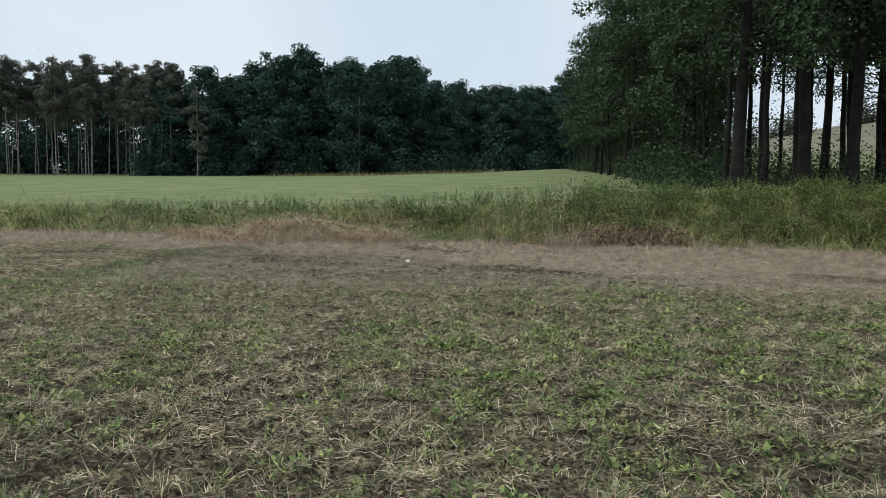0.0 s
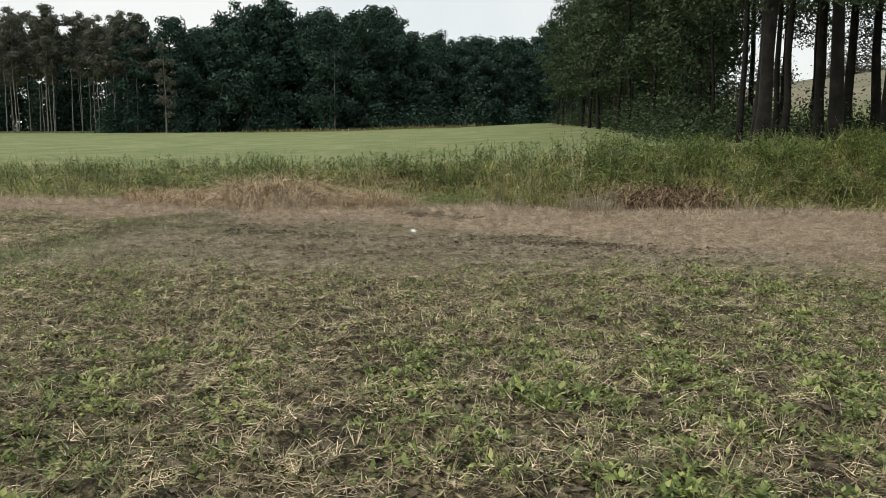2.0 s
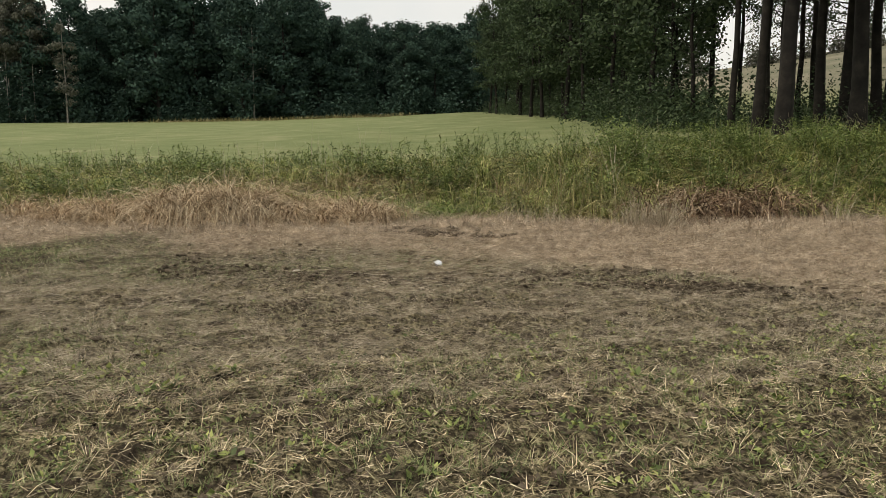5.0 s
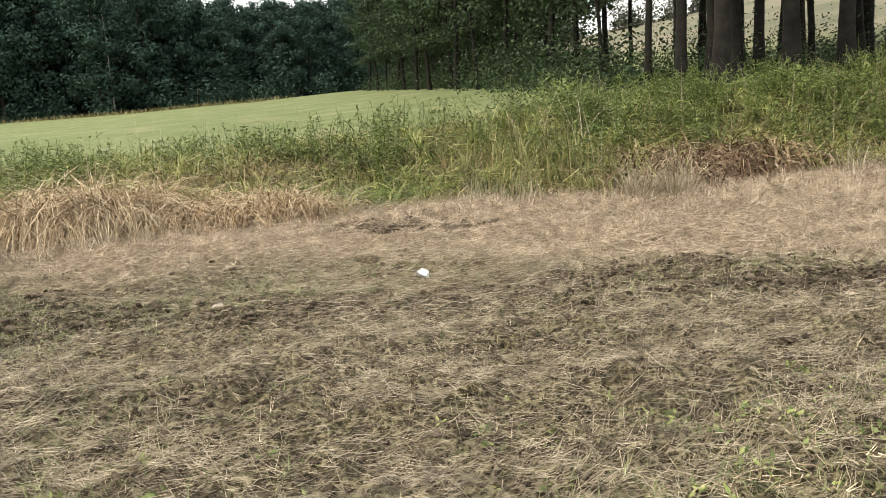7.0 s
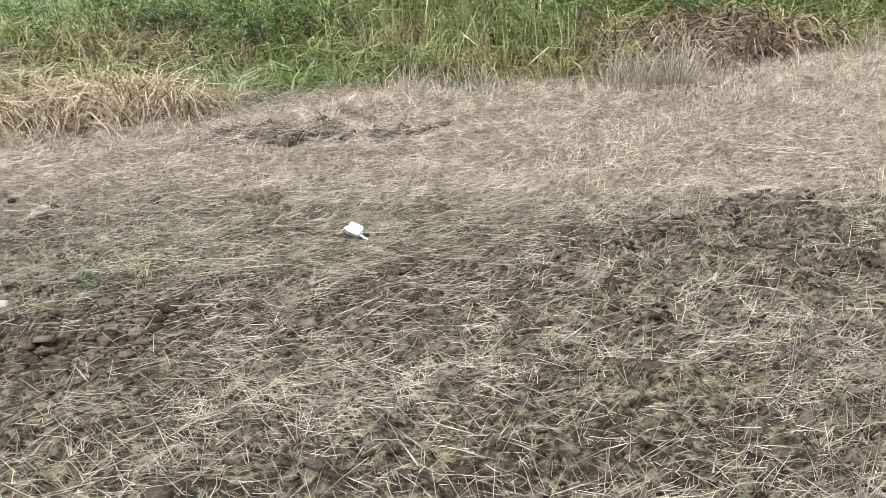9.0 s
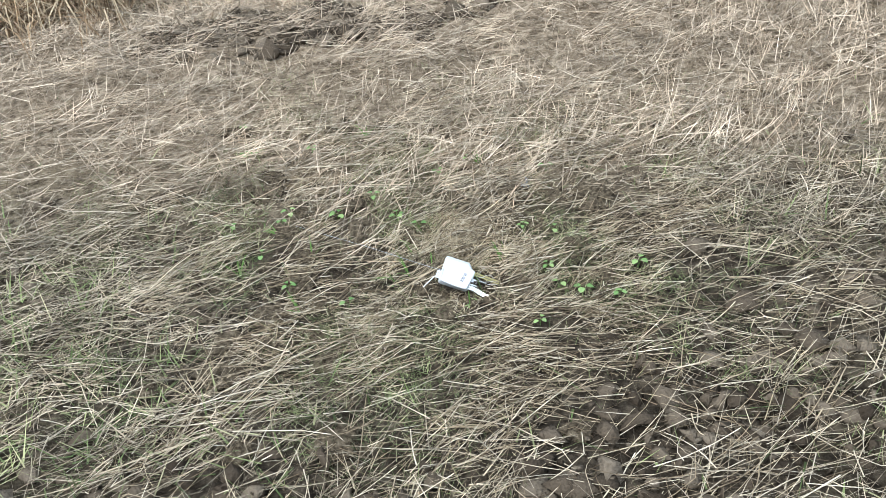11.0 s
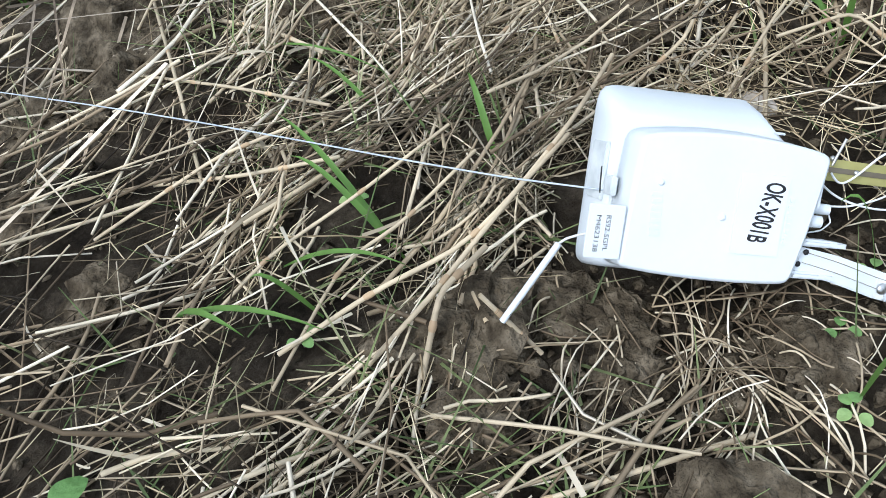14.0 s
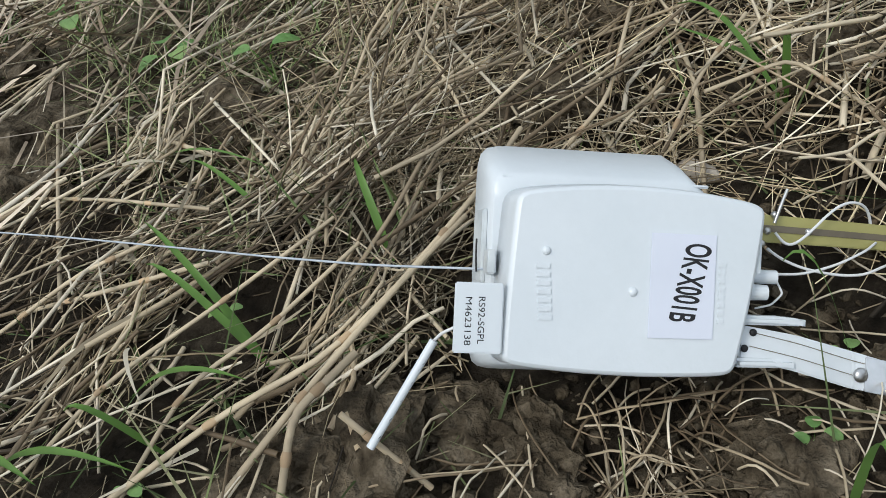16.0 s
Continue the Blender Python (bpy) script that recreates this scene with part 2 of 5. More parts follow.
def ribbons(p, az, tilt, length, width, bend, segs=2, shape="blade", twist=None):
    """Verts and quads of curved flat blades or leaves."""
    n = len(p)
    c = spine(p, az, tilt, length, bend, segs)
    s = np.linspace(0, 1, segs + 1)
    prof = {"blade": 1 - 0.85 * s ** 2, "leaf": np.sin(math.pi * (0.08 + 0.88 * s)), "even": np.ones_like(s)}[shape]
    tw = np.zeros(n) if twist is None else twist
    side = np.stack([-np.sin(az) * np.cos(tw), np.cos(az) * np.cos(tw), np.sin(tw)], 1)
    off = side[:, None, :] * (0.5 * width[:, None] * prof[None, :])[:, :, None]
    v = np.stack([c - off, c + off], 2)
    base = (np.arange(n) * (segs + 1) * 2)[:, None]
    q = np.array([[2 * i, 2 * i + 1, 2 * i + 3, 2 * i + 2] for i in range(segs)])
    return v.reshape(-1, 3), (base[:, :, None] + q[None]).reshape(-1, 4)


def leaf_cards(p, az, tilt, length, width, twist):
    """One four-cornered leaf each: base, side, tip, side."""
    d = np.stack([np.cos(az) * np.cos(tilt), np.sin(az) * np.cos(tilt), np.sin(tilt)], 1) * length[:, None]
    side = np.stack([-np.sin(az) * np.cos(twist), np.cos(az) * np.cos(twist), np.sin(twist)], 1) * (0.5 * width)[:, None]
    v = np.stack([p, p + 0.45 * d + side, p + d, p + 0.45 * d - side], 1)
    return v.reshape(-1, 3), np.arange(len(p) * 4).reshape(-1, 4)


def shell_leaves(p, n, length, width, turn):
    """Four-cornered leaves at p that face along n, turned about it."""
    ref = np.where(np.abs(n[:, 2:3]) > 0.9, np.array([1.0, 0, 0]), np.array([0, 0, 1.0]))
    a = np.cross(n, ref)
    a /= np.linalg.norm(a, axis=1, keepdims=True) + 1e-9
    b = np.cross(n, a)
    d = (a * np.cos(turn)[:, None] + b * np.sin(turn)[:, None]) * length[:, None]
    e = (b * np.cos(turn)[:, None] - a * np.sin(turn)[:, None]) * (0.5 * width)[:, None]
    v = np.stack([p - 0.5 * d, p - 0.05 * d + e, p + 0.5 * d, p - 0.05 * d - e], 1)
    return v.reshape(-1, 3), np.arange(len(p) * 4).reshape(-1, 4)


def tubes(c, rad, sides=4):
    """Verts and quads of tubes along centre lines c (n, k, 3) with radii (n, k)."""
    n, k, _ = c.shape
    d = np.gradient(c, axis=1)
    d /= np.linalg.norm(d, axis=2, keepdims=True) + 1e-9
    ref = np.where(np.abs(d[..., 2:3]) > 0.9, np.array([1.0, 0, 0]), np.array([0, 0, 1.0]))
    a = np.cross(d, ref)
    a /= np.linalg.norm(a, axis=2, keepdims=True) + 1e-9
    b = np.cross(d, a)
    ang = np.arange(sides) * 2 * math.pi / sides
    ring = a[:, :, None, :] * np.cos(ang)[None, None, :, None] + b[:, :, None, :] * np.sin(ang)[None, None, :, None]
    v = c[:, :, None, :] + ring * rad[:, :, None, None]
    base = (np.arange(n) * k * sides)[:, None]
    q = np.array([[i * sides + j, i * sides + (j + 1) % sides, (i + 1) * sides + (j + 1) % sides, (i + 1) * sides + j]
                  for i in range(k - 1) for j in range(sides)])
    return v.reshape(-1, 3), (base[:, :, None] + q[None]).reshape(-1, 4)


def joined(pieces):
    vs, fs, o = [], [], 0
    for v, f in pieces:
        vs.append(v)
        fs.append(f + o)
        o += len(v)
    return np.concatenate(vs), np.concatenate(fs)


# ---- the lie of the land ----
EDGE_X = [-200, -30, -20, -13, -8, -4.5, -1, 0.5, 2, 3, 5, 7, 9, 10, 14, 30, 200]
EDGE_Y = [60, 31, 27.5, 24.9, 23.5, 22.1, 22.1, 22.4, 21.7, 21.1, 21.8, 21.5, 20.7, 19.9, 17.5, 10, -60]
STRAW_X = [-30, -20, -12, -6.6, -4.5, -2.3, -0.4, 1.3, 2.5, 3.6, 5, 7, 12]
STRAW_Y = [29, 26, 23, 20.9, 20.7, 20.2, 19.5, 18.6, 17.6, 15.5, 13.5, 11.5, 8]
BANK_X = [-40, -14, -9, -2, 2, 6, 12]
BANK_Z = [0.2, 0.3, 0.45, 0.6, 0.7, 0.95, 1.15]


def edge(x):
    """How far ahead the tall growth begins."""
    return np.interp(x, EDGE_X, EDGE_Y)


def smooth(a, b, x):
    t = np.clip((x - a) / (b - a), 0, 1)
    return t * t * (3 - 2 * t)


def waves(x, y, k, seed):
    """Cheap uneven height from a few crossed waves, about -1 to 1."""
    r = np.random.RandomState(seed)
    h = 0
    for i in range(7):
        a, f, ph = r.uniform(0, math.tau), k * r.uniform(0.6, 1.9), r.uniform(0, math.tau)
        h = h + np.sin(f * (x * np.cos(a) + y * np.sin(a)) + ph) / 3.2
    return h


def height(x, y):
    w = y - edge(x)
    h = 0.06 * smooth(13, 6, y) + 0.2 * smooth(-3.2, -0.3, w)
    h = h + np.interp(x, BANK_X, BANK_Z) * smooth(0.2, 5.0, w)
    h = h + 0.047 * np.maximum(w - 5.0, 0) * (1 - 0.4 * smooth(130, 400, w))
    h = h + 0.16 * np.clip(x - 27, 0, 260) * smooth(5, 30, w)
    near = 1 - smooth(0, 2, w)
    calm = 1 - 0.75 * smooth(1.5, 0.5, np.hypot(x + 0.7, y - 19.05))
    h = h + near * calm * (0.018 * waves(x, y, 2.3, 3) + 0.012 * waves(x, y, 9.0, 4) + 0.007 * waves(x, y, 21.0, 7))
    tilled = near * smooth(1.0, 2.2, np.hypot(x + 0.65, y - 19.05)) * smooth(-0.5, -3.5, w)
    h = h + tilled * (0.016 * waves(x, y, 11.0, 63) + 0.024 * np.abs(waves(x, y, 27.0, 64)) + 0.022 * smooth(-0.35, 0.35, waves(x, y, 24.0, 34)) - 0.026)
    swept = near * smooth(-6.0, -4.0, w) * smooth(1.6, 2.4, np.hypot(x + 0.65, y - 19.05))
    h = h + swept * (0.022 * np.abs(waves(0.45 * x, y, 8.0, 66)) - 0.008)
    fine = near * smooth(40, 6, np.hypot(x + 0.7, y - 19))
    close = smooth(2.2, 0.8, np.hypot(x + 0.65, y - 19.05))
    seat = np.exp(-((x + 0.64) ** 2 + (y - 18.9) ** 2) / 0.012)
    h = h * (1 - seat) - 0.012 * seat
    lumpy = 0.006 * waves(x, y, 28, 5) + 0.003 * waves(x, y, 75, 6)
    lumpy = lumpy + close * (0.007 * np.abs(waves(x, y, 36, 51)) - 0.004 + 0.004 * np.abs(waves(x, y, 110, 52)) + 0.002 * waves(x, y, 230, 53))
    return h + fine * (1 - 0.8 * seat) * lumpy


def verge_part(x, y):
    """1 where tan straw lies flattened along the foot of the bank, patchier to the south-east."""
    v = smooth(-0.5, 0.5, y - np.interp(x, STRAW_X, STRAW_Y) + 0.45 * waves(x, y, 1.3, 8))
    patchy = smooth(-3.2, -4.2, y - edge(x))
    return v * (1 - patchy * (0.35 + 0.65 * smooth(-0.2, 0.3, waves(0.35 * x, y, 2.2, 9))))


def soil_band(x, y):
    """1 where the harrow left bare dark clods."""
    a = np.exp(-((y - (17.8 - 0.3 * x + 0.15 * np.sin(1.3 * x))) / 0.5) ** 2) * (0.25 + 0.75 * smooth(-0.5, 0.5, waves(x, y, 3.4, 41)))
    b = 0.7 * np.exp(-((y - (19.75 + 0.25 * np.sin(0.9 * x))) / 0.22) ** 2) * smooth(-0.1, 0.5, waves(x, y, 1.9, 42))
    c = 0.7 * smooth(0.2, 0.7, waves(0.35 * x + 0.1 * y, y, 4.2, 43)) * (0.45 + 0.55 * smooth(16.6, 17.4, y))
    c = c + 0.5 * smooth(0.3, 2.6, x) * smooth(16.0, 14.0, y) * smooth(-0.3, 0.4, waves(0.45 * x, y, 3.0, 45))
    return np.clip(a + b + c, 0, 1)


def at_ground(x, y, lift=0.0):
    return np.stack([x, y, height(x, y) + lift], 1)


def graded(lo, hi, c0, c1, step, grow):
    """Coordinates that are dense between c0 and c1 and grow apart outside."""
    mid = list(np.arange(c0, c1, step))
    up, s = [c1], step
    while up[-1] < hi:
        s = min(s * grow, 25)
        up.append(up[-1] + s)
    dn, s = [c0 - step], step
    while dn[-1] > lo:
        s = min(s * grow, 25)
        dn.append(dn[-1] - s)
    return np.array(dn[::-1] + mid + up)


def build_ground():
    gx, gy = graded(-900, 900, -4.0, 3.6, 0.055, 1.14), graded(-300, 1500, 5.4, 20.4, 0.055, 1.14)
    gx = np.unique(np.round(np.append(gx[(gx < -1.15) | (gx > -0.1)], np.arange(-1.15, -0.1, 0.011)), 4))
    gy = np.unique(np.round(np.append(gy[(gy < 18.6) | (gy > 19.6)], np.arange(18.6, 19.6, 0.011)), 4))
    x, y = [a.ravel() for a in np.meshgrid(gx, gy)]
    v = np.stack([x, y, height(x, y)], 1)
    nx, ny = len(gx), len(gy)
    i, j = [a.ravel() for a in np.meshgrid(np.arange(nx - 1), np.arange(ny - 1))]
    o = j * nx + i
    ob = mesh_np("ground", v, np.stack([o, o + 1, o + nx + 1, o + nx], 1), ground_material(), smooth=True)
    w = y - edge(x)
    col = np.zeros((len(v), 4), np.float32)
    col[:, 0] = verge_part(x, y) * (1 - smooth(0.2, 1.0, w))
    col[:, 1] = smooth(5.0, 7.0, w)
    col[:, 2] = smooth(30, 45, x) * smooth(2, 10, w)
    col[:, 3] = 0.95 - 0.15 * smooth(13, 16, y)
    col[:, 3] *= smooth(0.8, 1.6, np.hypot(x + 0.65, y - 19.05)) * (1 - 0.6 * soil_band(x, y))
    at = ob.data.attributes.new("cover", "FLOAT_COLOR", "POINT")
    at.data.foreach_set("color", col.ravel())
    return tagged(ob, "mown field of dark soil and dead grass rising to a green meadow", "ground", kind="structure")


build_ground()
rng = np.random.RandomState(7)


def stuff(name, label, category, pieces, mat):
    v, f = joined(pieces) if isinstance(pieces, list) else pieces
    return tagged(mesh_np(name, v, f, mat), label, category, kind="stuff")


def area(n, x0, x1, y0, y1, keep=None):
    """n random places in a stretch of the plan, thinned by keep(x, y), which gives the chance from 0 to 1."""
    x, y = rng.uniform(x0, x1, n), rng.uniform(y0, y1, n)
    if keep is not None:
        ok = rng.uniform(0, 1, n) < keep(x, y)
        x, y = x[ok], y[ok]
    return x, y


def lying(x, y, lmin, lmax, wmin, wmax, heading, spread, lift=0.02, tilt=0.08, bend=0.25, segs=2):
    n = len(x)
    az = heading + rng.normal(0, spread, n) + rng.randint(0, 2, n) * math.pi
    p = at_ground(x, y, rng.uniform(0.002, lift, n))
    return ribbons(p, az, rng.normal(tilt, 0.1, n), rng.uniform(lmin, lmax, n), rng.uniform(wmin, wmax, n),
                   rng.normal(-tilt * 2, bend, n), segs, twist=rng.uniform(-0.9, 0.9, n))


# ---- trees ----
def tree(name, label, tall, trunk_r, crown_from, crown_r, leaves, leaf, bark, leaf_mat, seed, lean=0.0, limbs=26, group=""):
    """A tapered trunk with limbs and a ragged crown of single leaves gathered at the limbs' ends."""
    r = np.random.RandomState(seed)
    k = 12
    s = np.linspace(0, 1, k)
    wander = np.cumsum(r.normal(0, 0.012 * tall / k * 3, (k, 2)), 0)
    c = np.stack([wander[:, 0] + lean * s * tall, wander[:, 1], s * tall - 0.3], 1)
    rad = trunk_r * (1 - 0.85 * s) * (1 + 0.35 * np.exp(-s * 30))
    root = new(name)
    tagged(root, label, "tree", group)
    trunk_mesh = tubes(c[None], rad[None], 9)
    hs = np.sort(r.uniform(crown_from, 0.97, limbs))
    az = r.uniform(0, math.tau, limbs)
    reach = crown_r * np.sqrt(np.maximum(0.05, 1 - ((hs - crown_from) / (1 - crown_from) * 1.25 - 0.25) ** 2)) * r.uniform(0.6, 1.2, limbs)
    p = np.stack([np.interp(hs, s, c[:, i]) for i in range(3)], 1)
    lc = spine(p, az, r.uniform(0.2, 0.9, limbs), reach, r.uniform(-0.6, 0.1, limbs), 5)
    lr = np.linspace(0.28, 0.04, 6)[None, :] * (trunk_r * (1.05 - 0.8 * hs))[:, None]
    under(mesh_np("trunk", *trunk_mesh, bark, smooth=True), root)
    v, f = tubes(lc[:, ::(1 if leaf < 0.35 else 5)], lr[:, ::(1 if leaf < 0.35 else 5)], 3)
    tagged(under(mesh_np("branch_work", v, f, bark, smooth=True), root), kind="stuff")
    # foliage gathered in billows along the limbs, leaves facing outward
    per = 4
    t = r.uniform(0.35, 1.05, (limbs, per)) * 5
    j = np.minimum(t.astype(int), 4)
    li = np.repeat(np.arange(limbs)[:, None], per, 1)
    cen = (lc[li, j] + (lc[li, j + 1] - lc[li, j]) * (t - j)[..., None]).reshape(-1, 3) + r.normal(0, 0.07, (limbs * per, 3)) * crown_r
    big = crown_r * r.uniform(0.13, 0.3, len(cen))
    k = r.choice(len(cen), leaves, p=big ** 2 / (big ** 2).sum())
    d = r.normal(0, 1, (leaves, 3))
    d /= np.linalg.norm(d, axis=1, keepdims=True)
    pos = cen[k] + d * (big[k] * (1 - 0.5 * r.uniform(0, 1, leaves) ** 2))[:, None] * np.array([1.1, 1.1, 0.75]) - np.array([0, 0, 0.3])
    nrm = d + r.normal(0, 0.45, (leaves, 3)) + np.array([0, 0, 0.25])
    nrm /= np.linalg.norm(nrm, axis=1, keepdims=True)
    lv, lf = shell_leaves(pos, nrm, leaf * r.uniform(0.6, 1.3, leaves), leaf * 0.75 * r.uniform(0.6, 1.2, leaves), r.uniform(0, math.tau, leaves))
    under(mesh_np("crown", lv, lf, leaf_mat), root)
    return root


def plant_trees(kinds, places, size=(0.88, 1.12), swell=lambda x: 1.0):
    """Copies of a few kinds of tree at the given places; the first of each kind stands at a place too."""
    used = set()
    for i, (x, y) in enumerate(places):
        kind = kinds[i % len(kinds)]
        m = Matrix.Translation((x, y, float(height(np.array(x), np.array(y))))) @ pose(0, 0, 0, 0, 0, rng.uniform(0, 360))
        sc = rng.uniform(*size) * swell(x)
        if kind.name in used:
            ob = copy_thing(kind, m)
        else:
            used.add(kind.name)
            ob = kind
            ob.matrix_basis = m
        ob.scale = (sc, sc, sc)


def build_woods():
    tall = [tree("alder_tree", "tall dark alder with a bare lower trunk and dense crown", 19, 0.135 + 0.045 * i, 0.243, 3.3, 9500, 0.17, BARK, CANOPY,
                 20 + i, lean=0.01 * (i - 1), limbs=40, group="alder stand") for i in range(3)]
    plant_trees(tall, [(12.4, 34.3), (14.2, 35.2), (9.9, 30.1), (18.0, 43.0), (11.4, 34.2), (12.6, 30.6), (11.7, 36.6), (15.7, 36.2), (14.0, 30.4), (13.7, 38.1),
                       (16.8, 35.9), (16.2, 31.0), (18.2, 36.7), (19.8, 36.0), (18.6, 31.0), (20.5, 40.5), (21.6, 33.0), (23.0, 39.0), (24.0, 34.0), (17.6, 27.0), (21.0, 26.0),
                       (20.5, 49.0), (23.5, 51.0), (26.5, 52.0), (21.5, 56.0), (18.5, 53.0), (29.0, 50.0), (26.0, 40.0), (23.5, 45.0), (27.5, 44.0), (30.0, 38.0), (28.0, 33.0), (32.0, 42.0)], (0.94, 1.06))
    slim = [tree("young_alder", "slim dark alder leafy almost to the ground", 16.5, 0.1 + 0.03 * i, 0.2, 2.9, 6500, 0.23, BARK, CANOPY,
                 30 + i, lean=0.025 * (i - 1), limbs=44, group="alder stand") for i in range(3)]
    spots = []
    for i in range(16):
        y = 39 + i * 4.7
        for r in range(1 if i < 2 else 2 if i < 5 else 3):
            spots.append((9.3 + 0.055 * y + r * 2.9 + rng.uniform(-0.8, 0.8), y + rng.uniform(-2.0, 2.0)))
    plant_trees(slim, spots, (0.85, 1.15))
    oaks = [tree("oak_tree", "dense dark green broadleaved tree at the wood's edge", 17.5, 0.3, 0.04, 4.4, 7500, 0.46, BARK, HAZEDLEAF, 40 + i,
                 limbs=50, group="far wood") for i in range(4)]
    spots = []
    for i in range(36):
        x = -50 + i * 2.0
        spots.append((x + rng.uniform(-0.8, 0.8), 130 + rng.uniform(-3, 3) + (i % 3) * 6 + 0.1 * max(0, x)))
    for i in range(30):
        spots.append((-96 + i * 4.4 + rng.uniform(-1.5, 1.5), 148 + rng.uniform(-3, 5)))
    for i in range(22):
        spots.append((-46 + i * 3.2 + rng.uniform(-1, 1), 141 + rng.uniform(-2, 2)))
    plant_trees(oaks, spots, (0.92, 1.12), lambda x: float(np.interp(x, [-60, -46, -40, -26, -12, -2, 6, 16], [0.95, 0.88, 0.95, 1.08, 1.04, 0.8, 0.76, 0.8])))
    aspens = [tree("aspen_tree", "slender pale-trunked aspen with a thin grey-green crown", 18.5, 0.085, 0.48, 2.4, 4200, 0.3, PALEBARK, GREYLEAF, 60 + i,
                   limbs=26, group="aspen grove") for i in range(4)]
    spots = []
    for i in range(46):
        spots.append((-86 + i * 0.84 + rng.uniform(-0.5, 0.5), 126 + rng.uniform(0, 10)))
    plant_trees(aspens, spots, (0.85, 1.1))
    # one pale birch and one grey dead-topped tree before the dark wood
    birch = tree("birch_tree", "pale-trunked birch with a thin light crown", 15, 0.12, 0.2, 2.0, 1500, 0.36, PALEBARK, GREYLEAF, 71, limbs=30)
    plant_trees([birch], [(-43.0, 124.0)], (0.95, 0.95))
    snag = tree("dead_tree", "bare grey forked dead tree", 13.5, 0.12, 0.4, 2.6, 60, 0.3, PALEBARK, GREYLEAF, 72, lean=-0.02, limbs=16)
    plant_trees([snag], [(-17.6, 126.5)], (1, 1))

    def understory(name, label, places, n, tall, leaf, mat):
        px, py = places
        m = len(px)
        i = rng.randint(0, m, n)
        x, y = px[i] + rng.normal(0, 1.0, n), py[i] + rng.normal(0, 0.9, n)
        z = height(x, y) + np.abs(rng.normal(0, 0.45, n)) * tall[i]
        p = np.stack([x, y, z], 1)
        v, f = leaf_cards(p, rng.uniform(0, math.tau, n), rng.uniform(-0.9, 0.7, n), leaf * rng.uniform(0.6, 1.3, n),
                          leaf * 0.8 * rng.uniform(0.6, 1.2, n), rng.uniform(-1.2, 1.2, n))
        stuff(name, label, "undergrowth", (v, f), mat)
    m = 130
    y = rng.uniform(39, 118, m)
    understory("stand_undergrowth", "dark leafy undergrowth between the alder trunks", (9.6 + 0.055 * y + rng.uniform(-0.5, 1, m) + rng.uniform(0, 6, m) * smooth(46, 70, y), y), 46000,
               rng.uniform(1.2, 3.8, m), 0.2, CANOPY)
    m = 110
    y = rng.uniform(62, 118, m)
    understory("stand_thicket", "dark leafy saplings filling the depth of the alder stand", (13.5 + 0.055 * y + rng.uniform(0, 6, m), y), 40000,
               rng.uniform(3.0, 8.0, m), 0.26, CANOPY)
    m = 60
    x = rng.uniform(55, 190, m)
    understory("hill_hedge", "grey-green hedge on the crest of the hill", (x, 205 - 0.55 * x + rng.uniform(-4, 4, m)), 24000, rng.uniform(3, 8, m), 0.6, GREYLEAF)
    m = 60
    x = rng.uniform(10, 34, m)
    understory("bank_bramble", "low brown and green bramble under the alders", (x, 38 + rng.uniform(-5, 9, m)), 26000, rng.uniform(0.6, 2.6, m), 0.13, CANOPY)
    m = 170
    x = rng.uniform(-56, 22, m)
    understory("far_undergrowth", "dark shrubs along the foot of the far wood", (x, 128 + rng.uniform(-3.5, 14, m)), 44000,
               rng.uniform(2.5, 8.0, m), 0.45, HAZEDLEAF)
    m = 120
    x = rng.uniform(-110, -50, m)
    understory("grove_undergrowth", "dark shrubs behind the pale aspen trunks", (x, 144 + rng.uniform(-3, 6, m)), 42000, rng.uniform(6.0, 13.0, m), 0.55, HAZEDLEAF)
    x, w = rng.uniform(-80, 12, 4500), rng.normal(0, 0.5, 4500)
    y = 121.5 + w
    pale = rng.uniform(0, 1, 4500) < smooth(-0.1, 0.5, waves(x, y, 0.12, 15))
    x, y = x[pale], y[pale]
    stuff("far_margin_grass", "strip of pale tall grass before the far wood", "grass",
          ribbons(at_ground(x, y), rng.uniform(0, math.tau, len(x)), rng.normal(1.3, 0.2, len(x)), rng.uniform(0.3, 0.8, len(x)), rng.uniform(0.03, 0.07, len(x)),
                  rng.normal(-0.8, 0.3, len(x)), 2), OLIVE)


build_woods()


# ---- tall growth on the bank ----
def along(n, x0, x1, w0, w1, keep=None):
    """Random places in a band that follows the foot of the bank."""
    x, w = rng.uniform(x0, x1, n), rng.uniform(w0, w1, n)
    y = edge(x) + w
    if keep is not None:
        ok = rng.uniform(0, 1, n) < keep(x, w)
        x, y = x[ok], y[ok]
    return x, y


